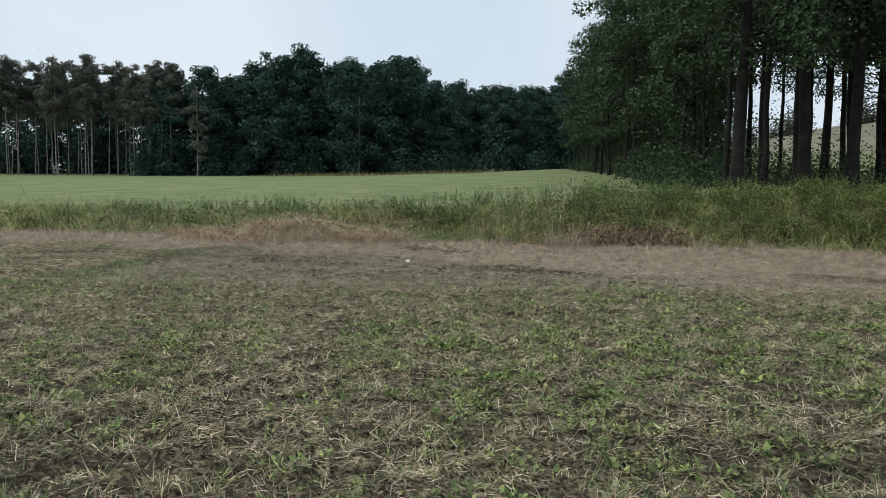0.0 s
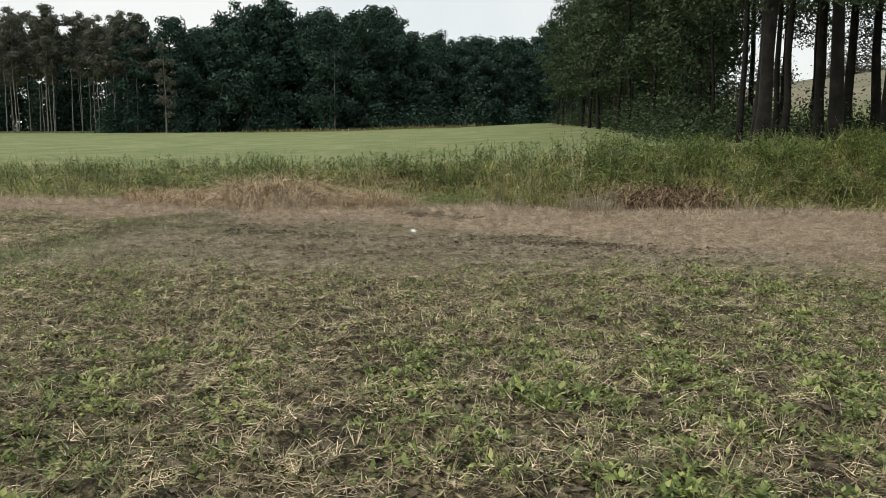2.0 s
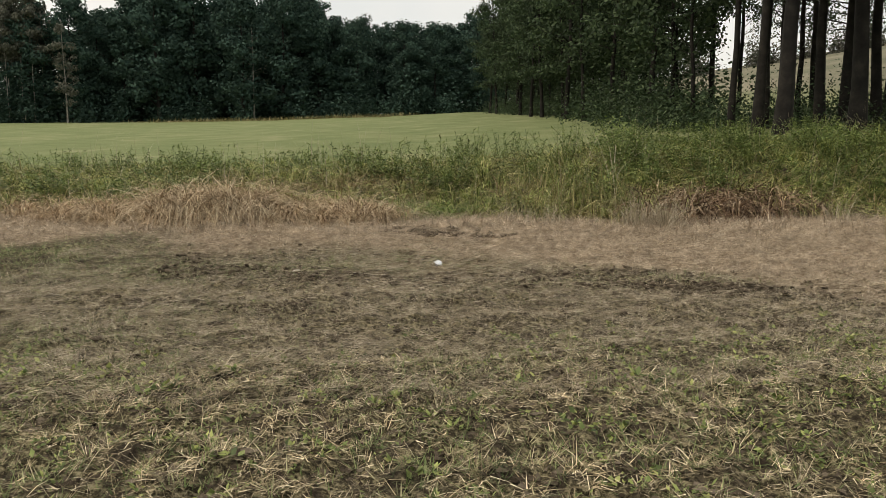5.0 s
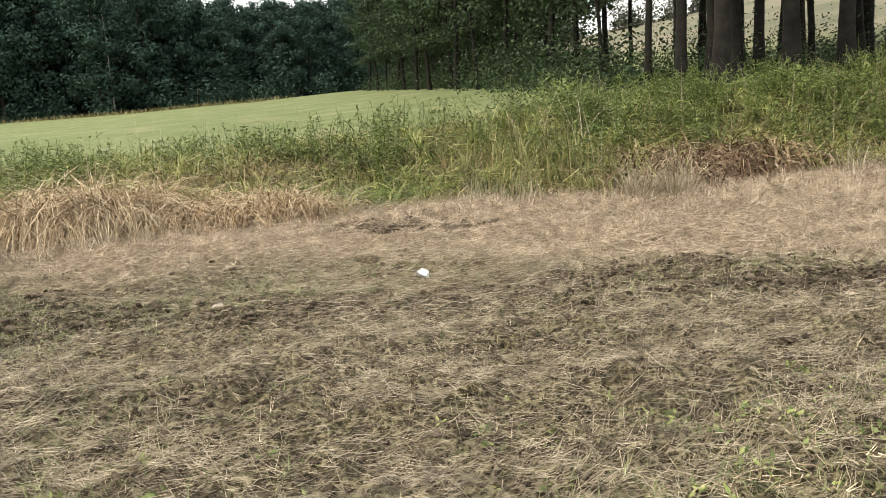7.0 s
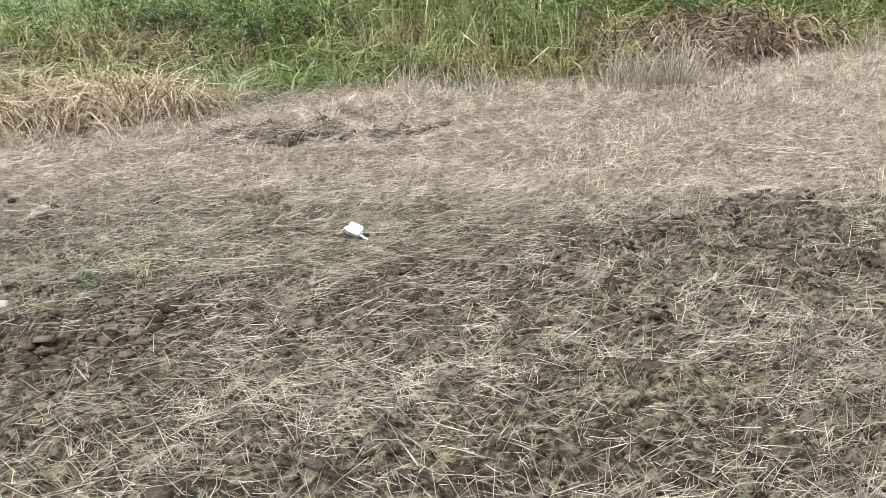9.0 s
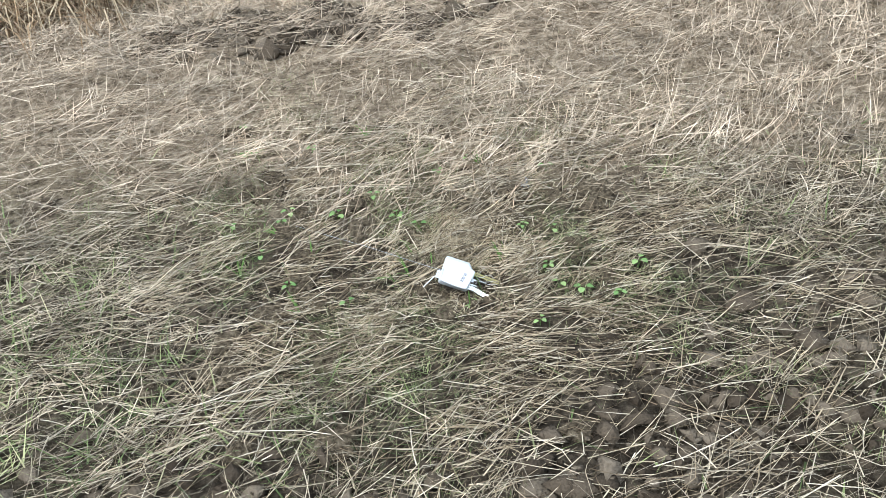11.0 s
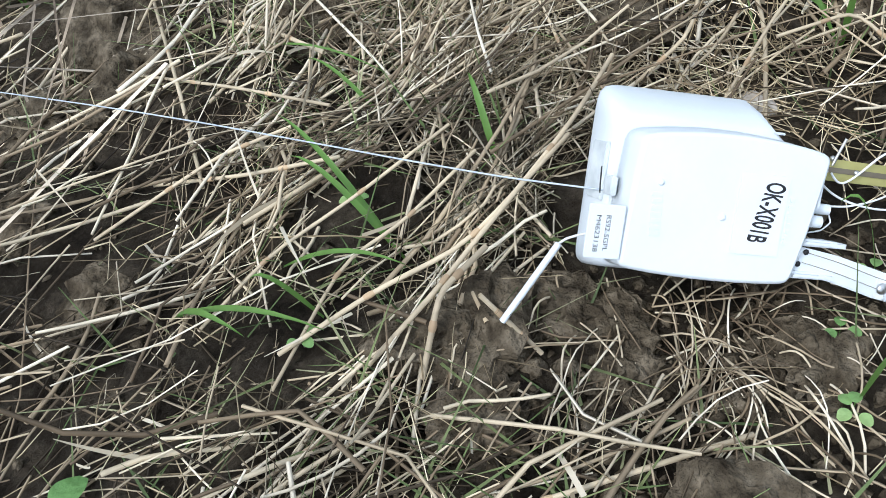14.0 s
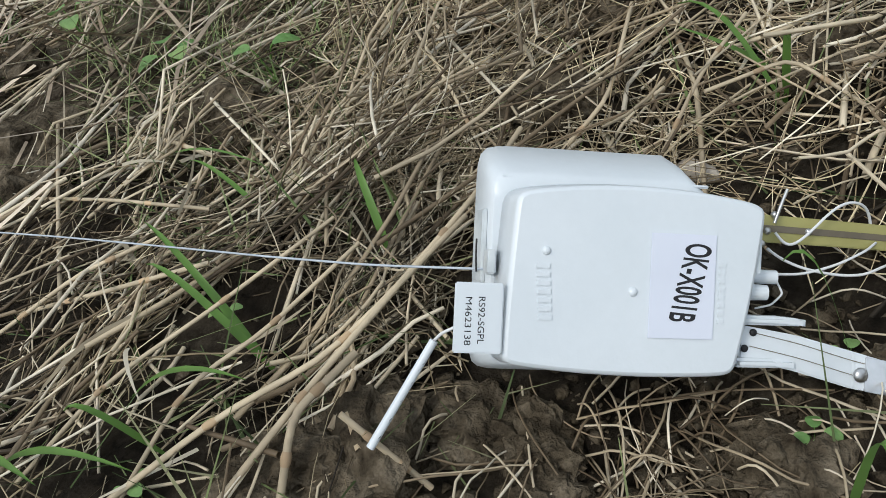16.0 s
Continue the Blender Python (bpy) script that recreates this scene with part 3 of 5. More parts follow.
def build_bank():
    def tall(x, y, l0, l1, w0, w1, tl=1.2, droop=-1.6, segs=2, lump=0.4):
        m = len(x)
        size = 1 + lump * waves(x, y, 1.1, 17)
        return ribbons(at_ground(x, y, -0.02), rng.uniform(0, math.tau, m), rng.normal(tl, 0.2, m), rng.uniform(l0, l1, m) * size,
                       rng.uniform(w0, w1, m), rng.normal(droop, 0.5, m), segs, twist=rng.uniform(-0.6, 0.6, m))

    def clumped(cx, cy, k, l0, l1, w0, w1, tilt=1.12, droop=-2.4, spread=0.09, segs=3, low=0.3):
        """Tufts of k blades each that fan out and arch over from one root."""
        i = np.repeat(np.arange(len(cx)), k)
        m = len(i)
        size, az = (rng.uniform(0.65, 1.25, len(cx)) * (1 - low * smooth(4, -2, cx)))[i], rng.uniform(0, math.tau, m)
        off = spread * np.sqrt(rng.uniform(0, 1, m))
        p = at_ground(cx[i] + off * np.cos(az), cy[i] + off * np.sin(az), -0.02)
        return ribbons(p, az + rng.normal(0, 0.5, m), rng.normal(tilt, 0.24, m), rng.uniform(l0, l1, m) * size, rng.uniform(w0, w1, m), rng.normal(droop, 0.45, m), segs,
                       twist=rng.uniform(-0.6, 0.6, m))

    def around(n, x, w, sx, sw):
        """Random places about a point of the bank."""
        px = rng.normal(x, sx, n)
        return px, edge(px) + rng.normal(w, sw, n)
    patchy = lambda x, w, k, seed: smooth(-0.35, 0.35, waves(x, w + edge(x), k, seed))
    lay = lambda x, w: np.exp(-((x + 0.35) / 0.75) ** 2 - ((w - 1.1) / 0.7) ** 2)
    hollow = lambda x, w: np.exp(-((x - 4.6) / 1.25) ** 2) * smooth(1.9, 1.2, w)
    mound = lambda x, w: smooth(-8.5, -7.0, x) * smooth(-0.8, -1.6, x) * smooth(1.7, 0.9, w)
    brown = lambda x, w: np.exp(-((x + 1.7) / 1.3) ** 2 - ((w - 3.4) / 1.0) ** 2)
    open_to = lambda x, w: (1 - lay(x, w)) * (1 - 0.9 * hollow(x, w)) * (1 - 0.9 * mound(x, w)) * (1 - smooth(6.0, 7.2, w)) * smooth(0.35, 0.8, w)
    x, y = along(3500, -14, 14, 0.4, 7.2, lambda x, w: open_to(x, w) * (0.3 + 0.7 * patchy(x, w, 2.2, 18)) * (1 - 0.7 * brown(x, w)))
    stuff("tall_grass", "tall tangled green grass arching over on the ditch bank", "grass", clumped(x, y, 25, 0.5, 1.1, 0.011, 0.023), GRASS)
    x, y = along(26000, -32, 26, 0.6, 7.4, lambda x, w: smooth(9, 12, np.abs(x + 1)))
    stuff("side_grass", "tall green grass further along the bank", "grass", tall(x, y, 0.5, 1.1, 0.016, 0.034), GRASS)
    x, y = along(16000, -20, 20, 5.5, 9.5)
    stuff("meadow_margin", "green grass at the meadow's edge", "grass", tall(x, y, 0.12, 0.35, 0.012, 0.028), GRASS)
    x, y = along(2300, -14, 14, 0.5, 6.4, lambda x, w: np.maximum(0.6 * (1 - patchy(x, w, 1.4, 31)), brown(x, w)) * (1 - lay(x, w)) * (1 - mound(x, w)) * (1 - 0.8 * hollow(x, w)))
    stuff("olive_grass", "yellowing olive grass tufts on the bank", "grass", clumped(x, y, 20, 0.45, 0.95, 0.01, 0.02), OLIVE)
    x, y = along(900, -14, 14, 0.5, 5.5, lambda x, w: np.maximum(0.25 * patchy(x, w, 1.9, 11) * smooth(4.5, 2.0, w), 0.8 * brown(x, w)) * (1 - lay(x, w)))
    stuff("dry_grass", "dry brown grass tufts among the green growth", "grass", clumped(x, y, 24, 0.35, 0.85, 0.008, 0.016, 1.2, -2.2), RUSSET)
    # the hollow hung with dead red-brown blades
    x, y = along(420, 2.9, 6.6, 0.15, 2.1, lambda x, w: hollow(x, w) * (0.25 + 0.75 * smooth(0.3, 0.9, w)))
    stuff("hanging_grass", "dead red-brown blades drooping over a dark hollow", "grass", clumped(x, y, 26, 0.55, 1.05, 0.013, 0.026, 1.4, -3.0, 0.07, 4), REDBROWN)
    x, y = along(38000, -20, 18, -0.8, 0.5, lambda x, w: (0.2 + 0.8 * smooth(-0.2, 0.5, waves(x, w + edge(x), 2.2, 32))) * (1 - lay(x, w + 0.5)) * (1 - 0.7 * smooth(0.0, 0.2, w) * hollow(x, w)))
    stuff("verge_tufts", "pale dead grass tufts along the bank's foot", "grass", tall(x, y, 0.1, 0.34, 0.005, 0.011, 0.8, -1.1), VERGE)
    # rounded mounds of dead grass at the foot of the bank
    x, y = along(320, -8.6, -1.0, -0.1, 1.6, lambda x, w: mound(x, w) * (0.3 + 0.7 * patchy(x, w, 2.6, 12)))
    stuff("russet_tufts", "russet dead grass tufts along the bank's foot", "grass", clumped(x, y, 34, 0.4, 0.9, 0.006, 0.013, 1.3, -2.7, 0.1, 4, 0.0), RUSSET)
    for mx, mw, sx, sw, n, hi in ((-4.05, 0.6, 0.5, 0.26, 210, 0.85), (-3.3, 0.5, 0.35, 0.2, 80, 0.62), (-1.85, 0.5, 0.35, 0.25, 90, 0.55), (-5.7, 0.6, 0.45, 0.25, 70, 0.45)):
        x, y = around(n, mx, mw, sx, sw)
        stuff("russet_clump", "rounded clump of pale russet dead grass", "grass", clumped(x, y, 42, 0.6 * hi, 1.6 * hi, 0.006, 0.013, 1.38, -2.7, 0.06, 4, 0.0), PALERUSSET)
    for mx, mw, n, hi in ((2.62, -0.12, 6, 0.7), (2.95, -0.1, 6, 0.78), (3.22, -0.05, 4, 0.6), (0.75, 0.0, 3, 0.55), (1.55, -0.1, 3, 0.5), (-0.9, 0.2, 4, 0.6), (6.4, 0.1, 4, 0.6), (7.6, 0.1, 3, 0.55)):
        x, y = around(n, mx, mw, 0.13, 0.08)
        stuff("pale_tuft", "bleached upright dead grass tuft", "grass", clumped(x, y, 40, 0.45 * hi, hi, 0.003, 0.007, 1.2, -0.9, 0.07, 2, 0.0), BLEACHED)
    x, y = along(260, 0.9, 3.0, 0.1, 2.4)
    stuff("upright_stems", "upright yellowed grass stems before the darker herbs", "grass", tall(x, y, 0.55, 1.15, 0.006, 0.012, 1.42, -0.5, 3, 0.2), OLIVE)
    x, y = along(900, -14, 14, 0.3, 6.5, lambda x, w: 0.2 + 0.8 * patchy(x, w, 1.5, 57))
    stuff("seed_stems", "thin pale seeding grass stems above the growth", "grass", tall(x, y, 0.7, 1.4, 0.005, 0.01, 1.3, -0.6, 3, 0.2), BLEACHED)
    x, y = along(3000, -1.7, 1.2, 0.3, 2.3, lambda x, w: lay(x, w))
    stuff("lying_grass", "fresh green grass lying flat at the bank's foot", "grass", tall(x, y, 0.3, 0.65, 0.008, 0.016, 0.45, -0.8, 3), LUSH)
    # leafy herbs
    def herbs(x, y, lo, hi, leaves, l0, l1, w0, w1, first=0.25):
        m = len(x)
        st = spine(at_ground(x, y), rng.uniform(0, math.tau, m), rng.normal(1.35, 0.16, m), rng.uniform(lo, hi, m) * (1 - 0.35 * smooth(4, -2, x)), rng.normal(-0.3, 0.25, m), 4)
        pieces = [tubes(st, np.full((m, 5), 0.004), 3)]
        for j in range(leaves):
            t = rng.uniform(first, 1.0, m) * 4
            i = np.minimum(t.astype(int), 3)
            p = st[np.arange(m), i] + (st[np.arange(m), i + 1] - st[np.arange(m), i]) * (t - i)[:, None]
            pieces.append(leaf_cards(p, rng.uniform(0, math.tau, m), rng.uniform(-0.6, 0.5, m), rng.uniform(l0, l1, m), rng.uniform(w0, w1, m), rng.uniform(-0.5, 0.5, m)))
        return pieces
    cx, cw = rng.uniform(-14, 14, 200), rng.uniform(1.2, 7.2, 200)
    thick = rng.uniform(0, 1, 200) < (0.3 + 0.7 * smooth(-1, 5, cx)) * (1 - 0.6 * np.maximum(hollow(cx, cw), lay(cx, cw)))
    cx, cw = cx[thick], cw[thick]
    i = np.repeat(np.arange(len(cx)), 26)
    x = cx[i] + rng.normal(0, 0.2, len(i))
    pieces = herbs(x, edge(x) + cw[i] + rng.normal(0, 0.2, len(i)), 0.5, 0.95, 14, 0.05, 0.11, 0.022, 0.045)
    stuff("bank_herbs", "clumps of leafy green nettles and herbs on the bank", "herb", pieces, HERB)
    # taller weeds that stand up against the meadow
    x, y = along(900, -14, 5, 3.2, 7.0, lambda x, w: 0.15 + 0.85 * patchy(x, w, 1.2, 58))
    stuff("spire_weeds", "tall narrow-leaved weeds standing above the grass", "herb", herbs(x, y, 0.7, 1.2, 14, 0.07, 0.15, 0.018, 0.034, 0.35), HERB)
    # low bramble heaped along the crest under the alders
    n = 15000
    x, w = rng.uniform(4.5, 13, n), rng.uniform(4.8, 9.5, n)
    y = edge(x) + w
    lump = np.maximum(0, waves(x, y, 1.3, 59)) * np.exp(-((w - 7.0) / 1.8) ** 2)
    p = at_ground(x, y, rng.uniform(0.15, 1.0, n) * (0.25 + 0.7 * lump))
    nrm = np.stack([rng.normal(0, 0.6, n), rng.normal(-0.4, 0.6, n), np.ones(n)], 1)
    nrm /= np.linalg.norm(nrm, axis=1, keepdims=True)
    stuff("crest_bramble", "heap of dark bramble leaves on the crest of the bank", "bramble",
          shell_leaves(p, nrm, rng.uniform(0.07, 0.13, n), rng.uniform(0.05, 0.09, n), rng.uniform(0, math.tau, n)), HERB)


build_bank()


# ---- field cover ----
def in_view(x, y):
    return (np.abs(x + 0.2) < 1.5 + 0.6 * (y - 3.2)) * 1.0


def trail(x, y):
    """A trodden line through the weeds."""
    return np.exp(-((x + 0.75 + 0.03 * (y - 6)) / 0.3) ** 2) * (1 - smooth(11, 14, y))


def build_field():
    thin = lambda x, y: in_view(x, y) * (1 - verge_part(x, y)) * (1 - 0.6 * soil_band(x, y))
    rows = lambda x, y, k, seed: 0.3 + 0.7 * smooth(-0.5, 0.4, waves(x * 0.7, y, k, seed))
    off_patch = lambda x, y: smooth(0.45, 1.0, np.hypot(x + 0.6, y - 19.1))
    clump = lambda x, y, k, seed: smooth(-0.15, 0.3, waves(x, y, k, seed))
    turned = lambda x, y: smooth(-0.7, -0.4, y - 17.8 + 0.3 * x) * smooth(0.6, 0.3, y - 17.8 + 0.3 * x) * smooth(-0.4, 0.3, waves(x, y, 6.0, 44))
    # stubble and litter of the front field
    x, y = area(470000, -7.5, 7.5, 5.6, 14.8, lambda x, y: thin(x, y) * rows(x, y, 4.2, 21) * (0.1 + 0.9 * clump(x, y, 24.0, 34)))
    half = len(x) // 3
    stuff("mown_hay", "short dead mown grass littering the field", "dead grass",
          [lying(x[half:], y[half:], 0.03, 0.085, 0.0028, 0.0055, 0.3, 1.3, 0.03, 0.3, segs=1), lying(x[:half], y[:half], 0.05, 0.16, 0.0022, 0.0042, 0.3, 1.3, 0.05, 0.5, 0.8, segs=2)], HAY)
    x, y = area(250000, -8, 8, 5.6, 16, lambda x, y: thin(x, y) * (1 - 0.85 * trail(x, y)) * smooth(15.8, 14.2, y) * rows(x, y, 4.8, 24) * (0.1 + 0.9 * clump(x, y, 19.0, 35)))
    m = len(x)
    stuff("stubble_grass", "short green grass stubble between the litter", "grass",
          ribbons(at_ground(x, y), rng.uniform(0, math.tau, m), rng.normal(0.75, 0.3, m), rng.uniform(0.03, 0.1, m), rng.uniform(0.004, 0.009, m),
                  rng.normal(-0.5, 0.4, m), 1), STUBBLE)
    x, y = area(125000, -7.5, 7.5, 5.6, 17.0, lambda x, y: in_view(x, y) * (0.6 + 0.4 * smooth(-1, 1.5, x)) * (1 - 0.95 * trail(x, y)) * (0.25 + 0.75 * smooth(-0.4, 0.8, waves(x, y, 1.1, 23)))
                * (0.08 + 0.92 * clump(x, y, 8.0, 36)) * smooth(16.2, 13.4, y))
    m = len(x)
    size = (0.5 + 0.75 * rng.uniform(0, 1, m) ** 2) * (1 + 0.25 * smooth(0.3, 0.9, waves(x, y, 5.0, 25)))
    pieces = []
    for j in range(5):
        pieces.append(leaf_cards(at_ground(x + rng.normal(0, 0.014, m), y + rng.normal(0, 0.014, m), rng.uniform(0.004, 0.035, m)), rng.uniform(0, math.tau, m), rng.uniform(-0.1, 1.0, m), size * rng.uniform(0.02, 0.055, m),
                                 size * rng.uniform(0.012, 0.034, m), rng.uniform(-0.5, 0.5, m)))
    stuff("field_weeds", "low broad-leaved green weeds in the stubble", "weed", pieces, WEED)
    # tussocks of mixed dead and green blades
    cx, cy = area(15000, -8, 8, 5.5, 19.0, lambda x, y: thin(x, y) * off_patch(x, y) * (0.12 + 0.88 * smooth(-0.2, 0.35, waves(0.6 * x, y, 5.0, 29))))
    for name, label, mat, k, lo, hi in (("dead_tussocks", "small tussocks of dead grass left by the mower", HAY, 9, 0.05, 0.15), ("green_tussocks", "small tussocks of green grass", STUBBLE, 7, 0.05, 0.13)):
        some = rng.uniform(0, 1, len(cx)) < (1 if mat is HAY else smooth(17.0, 14.5, cy))
        i = np.repeat(np.arange(len(cx))[some], k)
        m = len(i)
        az = rng.uniform(0, math.tau, m)
        x, y = cx[i] + 0.02 * np.cos(az), cy[i] + 0.02 * np.sin(az)
        stuff(name, label, "grass", ribbons(at_ground(x, y), az, rng.normal(0.7, 0.3, m), rng.uniform(lo, hi, m), rng.uniform(0.003, 0.007, m) * (1 - 0.6 * smooth(13, 16, y)), rng.normal(-0.7, 0.4, m), 1), mat)
    # straw over soil nearer the verge
    flow = lambda x, y: -0.1 + 0.5 * waves(x, y, 1.6, 81)
    swath = lambda x, y: smooth(-0.45, 0.3, waves(0.5 * x, y, 4.0, 82)) * (0.35 + 0.65 * clump(x, y, 11.0, 37))
    x, y = area(500000, -5.5, 5.0, 14.0, 21.5, lambda x, y: thin(x, y) * off_patch(x, y) * (0.28 + 0.72 * swath(x, y)) * (1 - 0.65 * turned(x, y)))
    m = len(x)
    long = rng.uniform(0, 1, m) < 0.45
    stuff("mown_straw", "flattened pale straw swept in swaths over dark soil", "straw",
          [lying(x[~long], y[~long], 0.03, 0.1, 0.0012, 0.0025, flow(x[~long], y[~long]), 0.9, 0.03, 0.15, segs=1),
           lying(x[long], y[long], 0.08, 0.26, 0.0011, 0.0023, flow(x[long], y[long]), 0.7, 0.04, 0.1, 1.0, segs=2)], MOWN)
    x, y = area(90000, -16, -6.5, 14.5, 26.0, lambda x, y: thin(x, y) * rows(x, y, 3.0, 28))
    stuff("outer_straw", "flattened straw and dead grass at the field's side", "straw", lying(x, y, 0.08, 0.25, 0.004, 0.007, 0.1, 0.9, 0.05, 0.2, segs=1), HAY)
    x, y = area(90000, -16, -5.0, 14.5, 25.0, lambda x, y: thin(x, y) * (0.15 + 0.85 * clump(0.5 * x, y, 3.0, 39)))
    m = len(x)
    stuff("outer_grass", "short green grass at the field's side", "grass",
          ribbons(at_ground(x, y), rng.uniform(0, math.tau, m), rng.normal(0.7, 0.3, m), rng.uniform(0.05, 0.14, m), rng.uniform(0.005, 0.011, m), rng.normal(-0.5, 0.4, m), 1), STUBBLE)
    x, y = area(280000, -6.5, 6, 14.0, 21.5, lambda x, y: thin(x, y) * off_patch(x, y) * (0.15 + 0.85 * smooth(-0.1, 0.6, waves(x, y, 1.7, 26) + 0.5 * smooth(-1, -4, x))) * (0.2 + 0.8 * clump(x, y, 17.0, 38)) * (1 - 0.85 * smooth(-3.6, -2.2, x) * smooth(17.8, 17.0, y)) * (0.65 + 0.35 * smooth(-1.0, -2.2, x) * np.exp(-((y - 19.2) / 0.7) ** 2)))
    m = len(x)
    stuff("sparse_grass", "sparse short green grass in the straw", "grass",
          ribbons(at_ground(x, y), rng.uniform(0, math.tau, m), rng.normal(0.7, 0.3, m), rng.uniform(0.03, 0.11, m), rng.uniform(0.003, 0.006, m),
                  rng.normal(-0.5, 0.4, m), 1), STUBBLE)
    # flattened verge
    x, y = along(360000, -13, 11, -7.5, 0.6, lambda x, w: verge_part(x, w + edge(x)) * in_view(x, w + edge(x)) * (0.1 + 0.9 * smooth(-0.3, 0.3, waves(0.35 * x, w + edge(x), 9.0, 33))))
    stuff("verge_straw", "flattened tan straw swept along the verge", "straw", lying(x, y, 0.1, 0.36, 0.0016, 0.0034, 0.1 + 0.6 * waves(x, y, 1.8, 83), 0.55, 0.06, 0.15, 0.9, segs=2), VERGE)
    x, y = along(90000, -12, 10, -6.5, 0.4, lambda x, w: verge_part(x, w + edge(x)))
    m = len(x)
    stuff("verge_stubble", "short upright tan stubble on the verge", "dead grass",
          ribbons(at_ground(x, y), rng.uniform(0, math.tau, m), rng.normal(0.8, 0.3, m), rng.uniform(0.04, 0.16, m), rng.uniform(0.0025, 0.005, m),
                  rng.normal(-0.4, 0.4, m), 1), VERGE)

    # clods: jittered many-sided lumps
    def lumps(x, y, r, mat, name, label, coarse=False):
        bm = bmesh.new()
        bmesh.ops.create_icosphere(bm, subdivisions=1, radius=1.0)
        bv = np.array([v.co[:] for v in bm.verts])
        bf = np.array([[v.index for v in f.verts] for f in bm.faces])
        bm.free()
        if coarse:
            bv = np.array([(1, 0, 0), (0, 1, 0), (-1, 0, 0), (0, -1, 0), (0, 0, 1), (0, 0, -1)], float)
            bf = np.array([(0, 1, 4), (1, 2, 4), (2, 3, 4), (3, 0, 4)])
        m = len(x)
        v = bv[None] * (1 + rng.normal(0, 0.5, (m, len(bv), 1))) * r[:, None, None] * rng.uniform(0.6, 1.2, (m, 1, 3)) * np.array([1.1, 1, 0.62])
        v = v + at_ground(x, y)[:, None, :] + np.array([0, 0, 0.2]) * r[:, None, None]
        f = bf[None] + (np.arange(m) * len(bv))[:, None, None]
        return stuff(name, label, "soil", (v.reshape(-1, 3), f.reshape(-1, 3)), mat)
    x, y = area(66000, -4.0, 4.5, 14.8, 21.0, lambda x, y: in_view(x, y) * (1 - verge_part(x, y)) * smooth(0.5, 1.0, np.hypot(x + 0.65, y - 19.05)) * (0.06 + 0.5 * soil_band(x, y) + 0.5 * turned(x, y)))
    lumps(x, y, 0.006 + 0.027 * rng.uniform(0, 1, len(x)) ** 2.4, CLOD, "soil_clods", "dark crumbly soil clods on the bare strips")
    x, y = area(75000, -7, 7, 5.6, 14.6, lambda x, y: in_view(x, y) * (0.05 + 0.9 * smooth(0.1, -0.3, waves(x, y, 24.0, 34))))
    lumps(x, y, 0.008 + 0.022 * rng.uniform(0, 1, len(x)) ** 2, CLOD, "soil_crumbs", "brown soil crumbs between the mown grass", True)
    n = 700
    i = rng.randint(0, 2, n)
    x, y = np.array([-0.62, -0.15])[i] + rng.normal(0, 0.26, n), np.array([21.3, 20.95])[i] + rng.normal(0, 0.07, n)
    lumps(x, y, rng.uniform(0.015, 0.05, n), CLOD, "mole_soil", "dark turned soil heaps on the tan verge")
    # near ground round the instrument
    n = 2600
    x, y = rng.normal(-0.6, 0.35, n), rng.normal(19.1, 0.4, n)
    far = np.hypot(x + 0.65, y - 18.92) > 0.05
    x, y = x[far], y[far]
    x, y = np.append(x, rng.normal(-0.69, 0.06, 1000)), np.append(y, rng.normal(18.885, 0.045, 1000))
    lumps(x, y, 0.0008 + 0.0045 * rng.uniform(0, 1, len(x)) ** 3, EARTH, "fine_crumbs", "small brown soil crumbs between the straws")


build_field()


# ---- close ground round the instrument ----
def clear_of_instrument(p, r=0.055):
    return np.hypot(p[:, 0] + 0.652, p[:, 1] - 18.908) > r


SPROUTS = [(-0.309, 19.546), (-0.432, 19.514), (-0.966, 19.956), (-0.916, 19.966), (-0.684, 19.449), (-0.657, 19.324), (-0.627, 19.224), (-0.941, 19.507),
           (-0.814, 19.418), (-0.971, 19.494), (-1.118, 19.533), (-0.366, 19.072), (-0.303, 19.005), (-0.213, 18.736), (-0.414, 18.855), (-0.437, 18.766),
           (-0.404, 18.707), (-0.339, 18.648), (-1.076, 19.336), (-0.807, 18.999), (-1.047, 19.143), (-0.93, 18.998), (-0.563, 18.652), (-0.666, 18.833),
           (-0.745, 19.054), (-0.922, 20.164), (-0.75, 19.881), (-0.118, 19.349), (-0.605, 18.866), (-0.637, 18.858)]
SHOOTS = (
    (-0.68, 19.019, [(-0.664, 19.055)], 0.0036),
    (-0.744, 19.017, [(-0.748, 19.109), (-0.759, 19.076)], 0.0034),
    (-0.793, 19.044, [(-0.758, 18.978)], 0.0034),
    (-0.793, 19.008, [(-0.81, 19.022)], 0.003),
    (-0.847, 19.061, [(-0.8, 18.975), (-0.826, 18.997)], 0.0036),
    (-0.502, 18.957, [(-0.502, 19.012), (-0.514, 18.948)], 0.0034),
    (-0.608, 18.862, [(-0.623, 18.878)], 0.003),
    (-0.66, 18.835, [(-0.664, 18.825)], 0.0036),
    (-0.701, 19.092, [(-0.712, 19.139)], 0.0026),
    (-0.713, 19.213, [(-0.691, 19.089)], 0.0022))


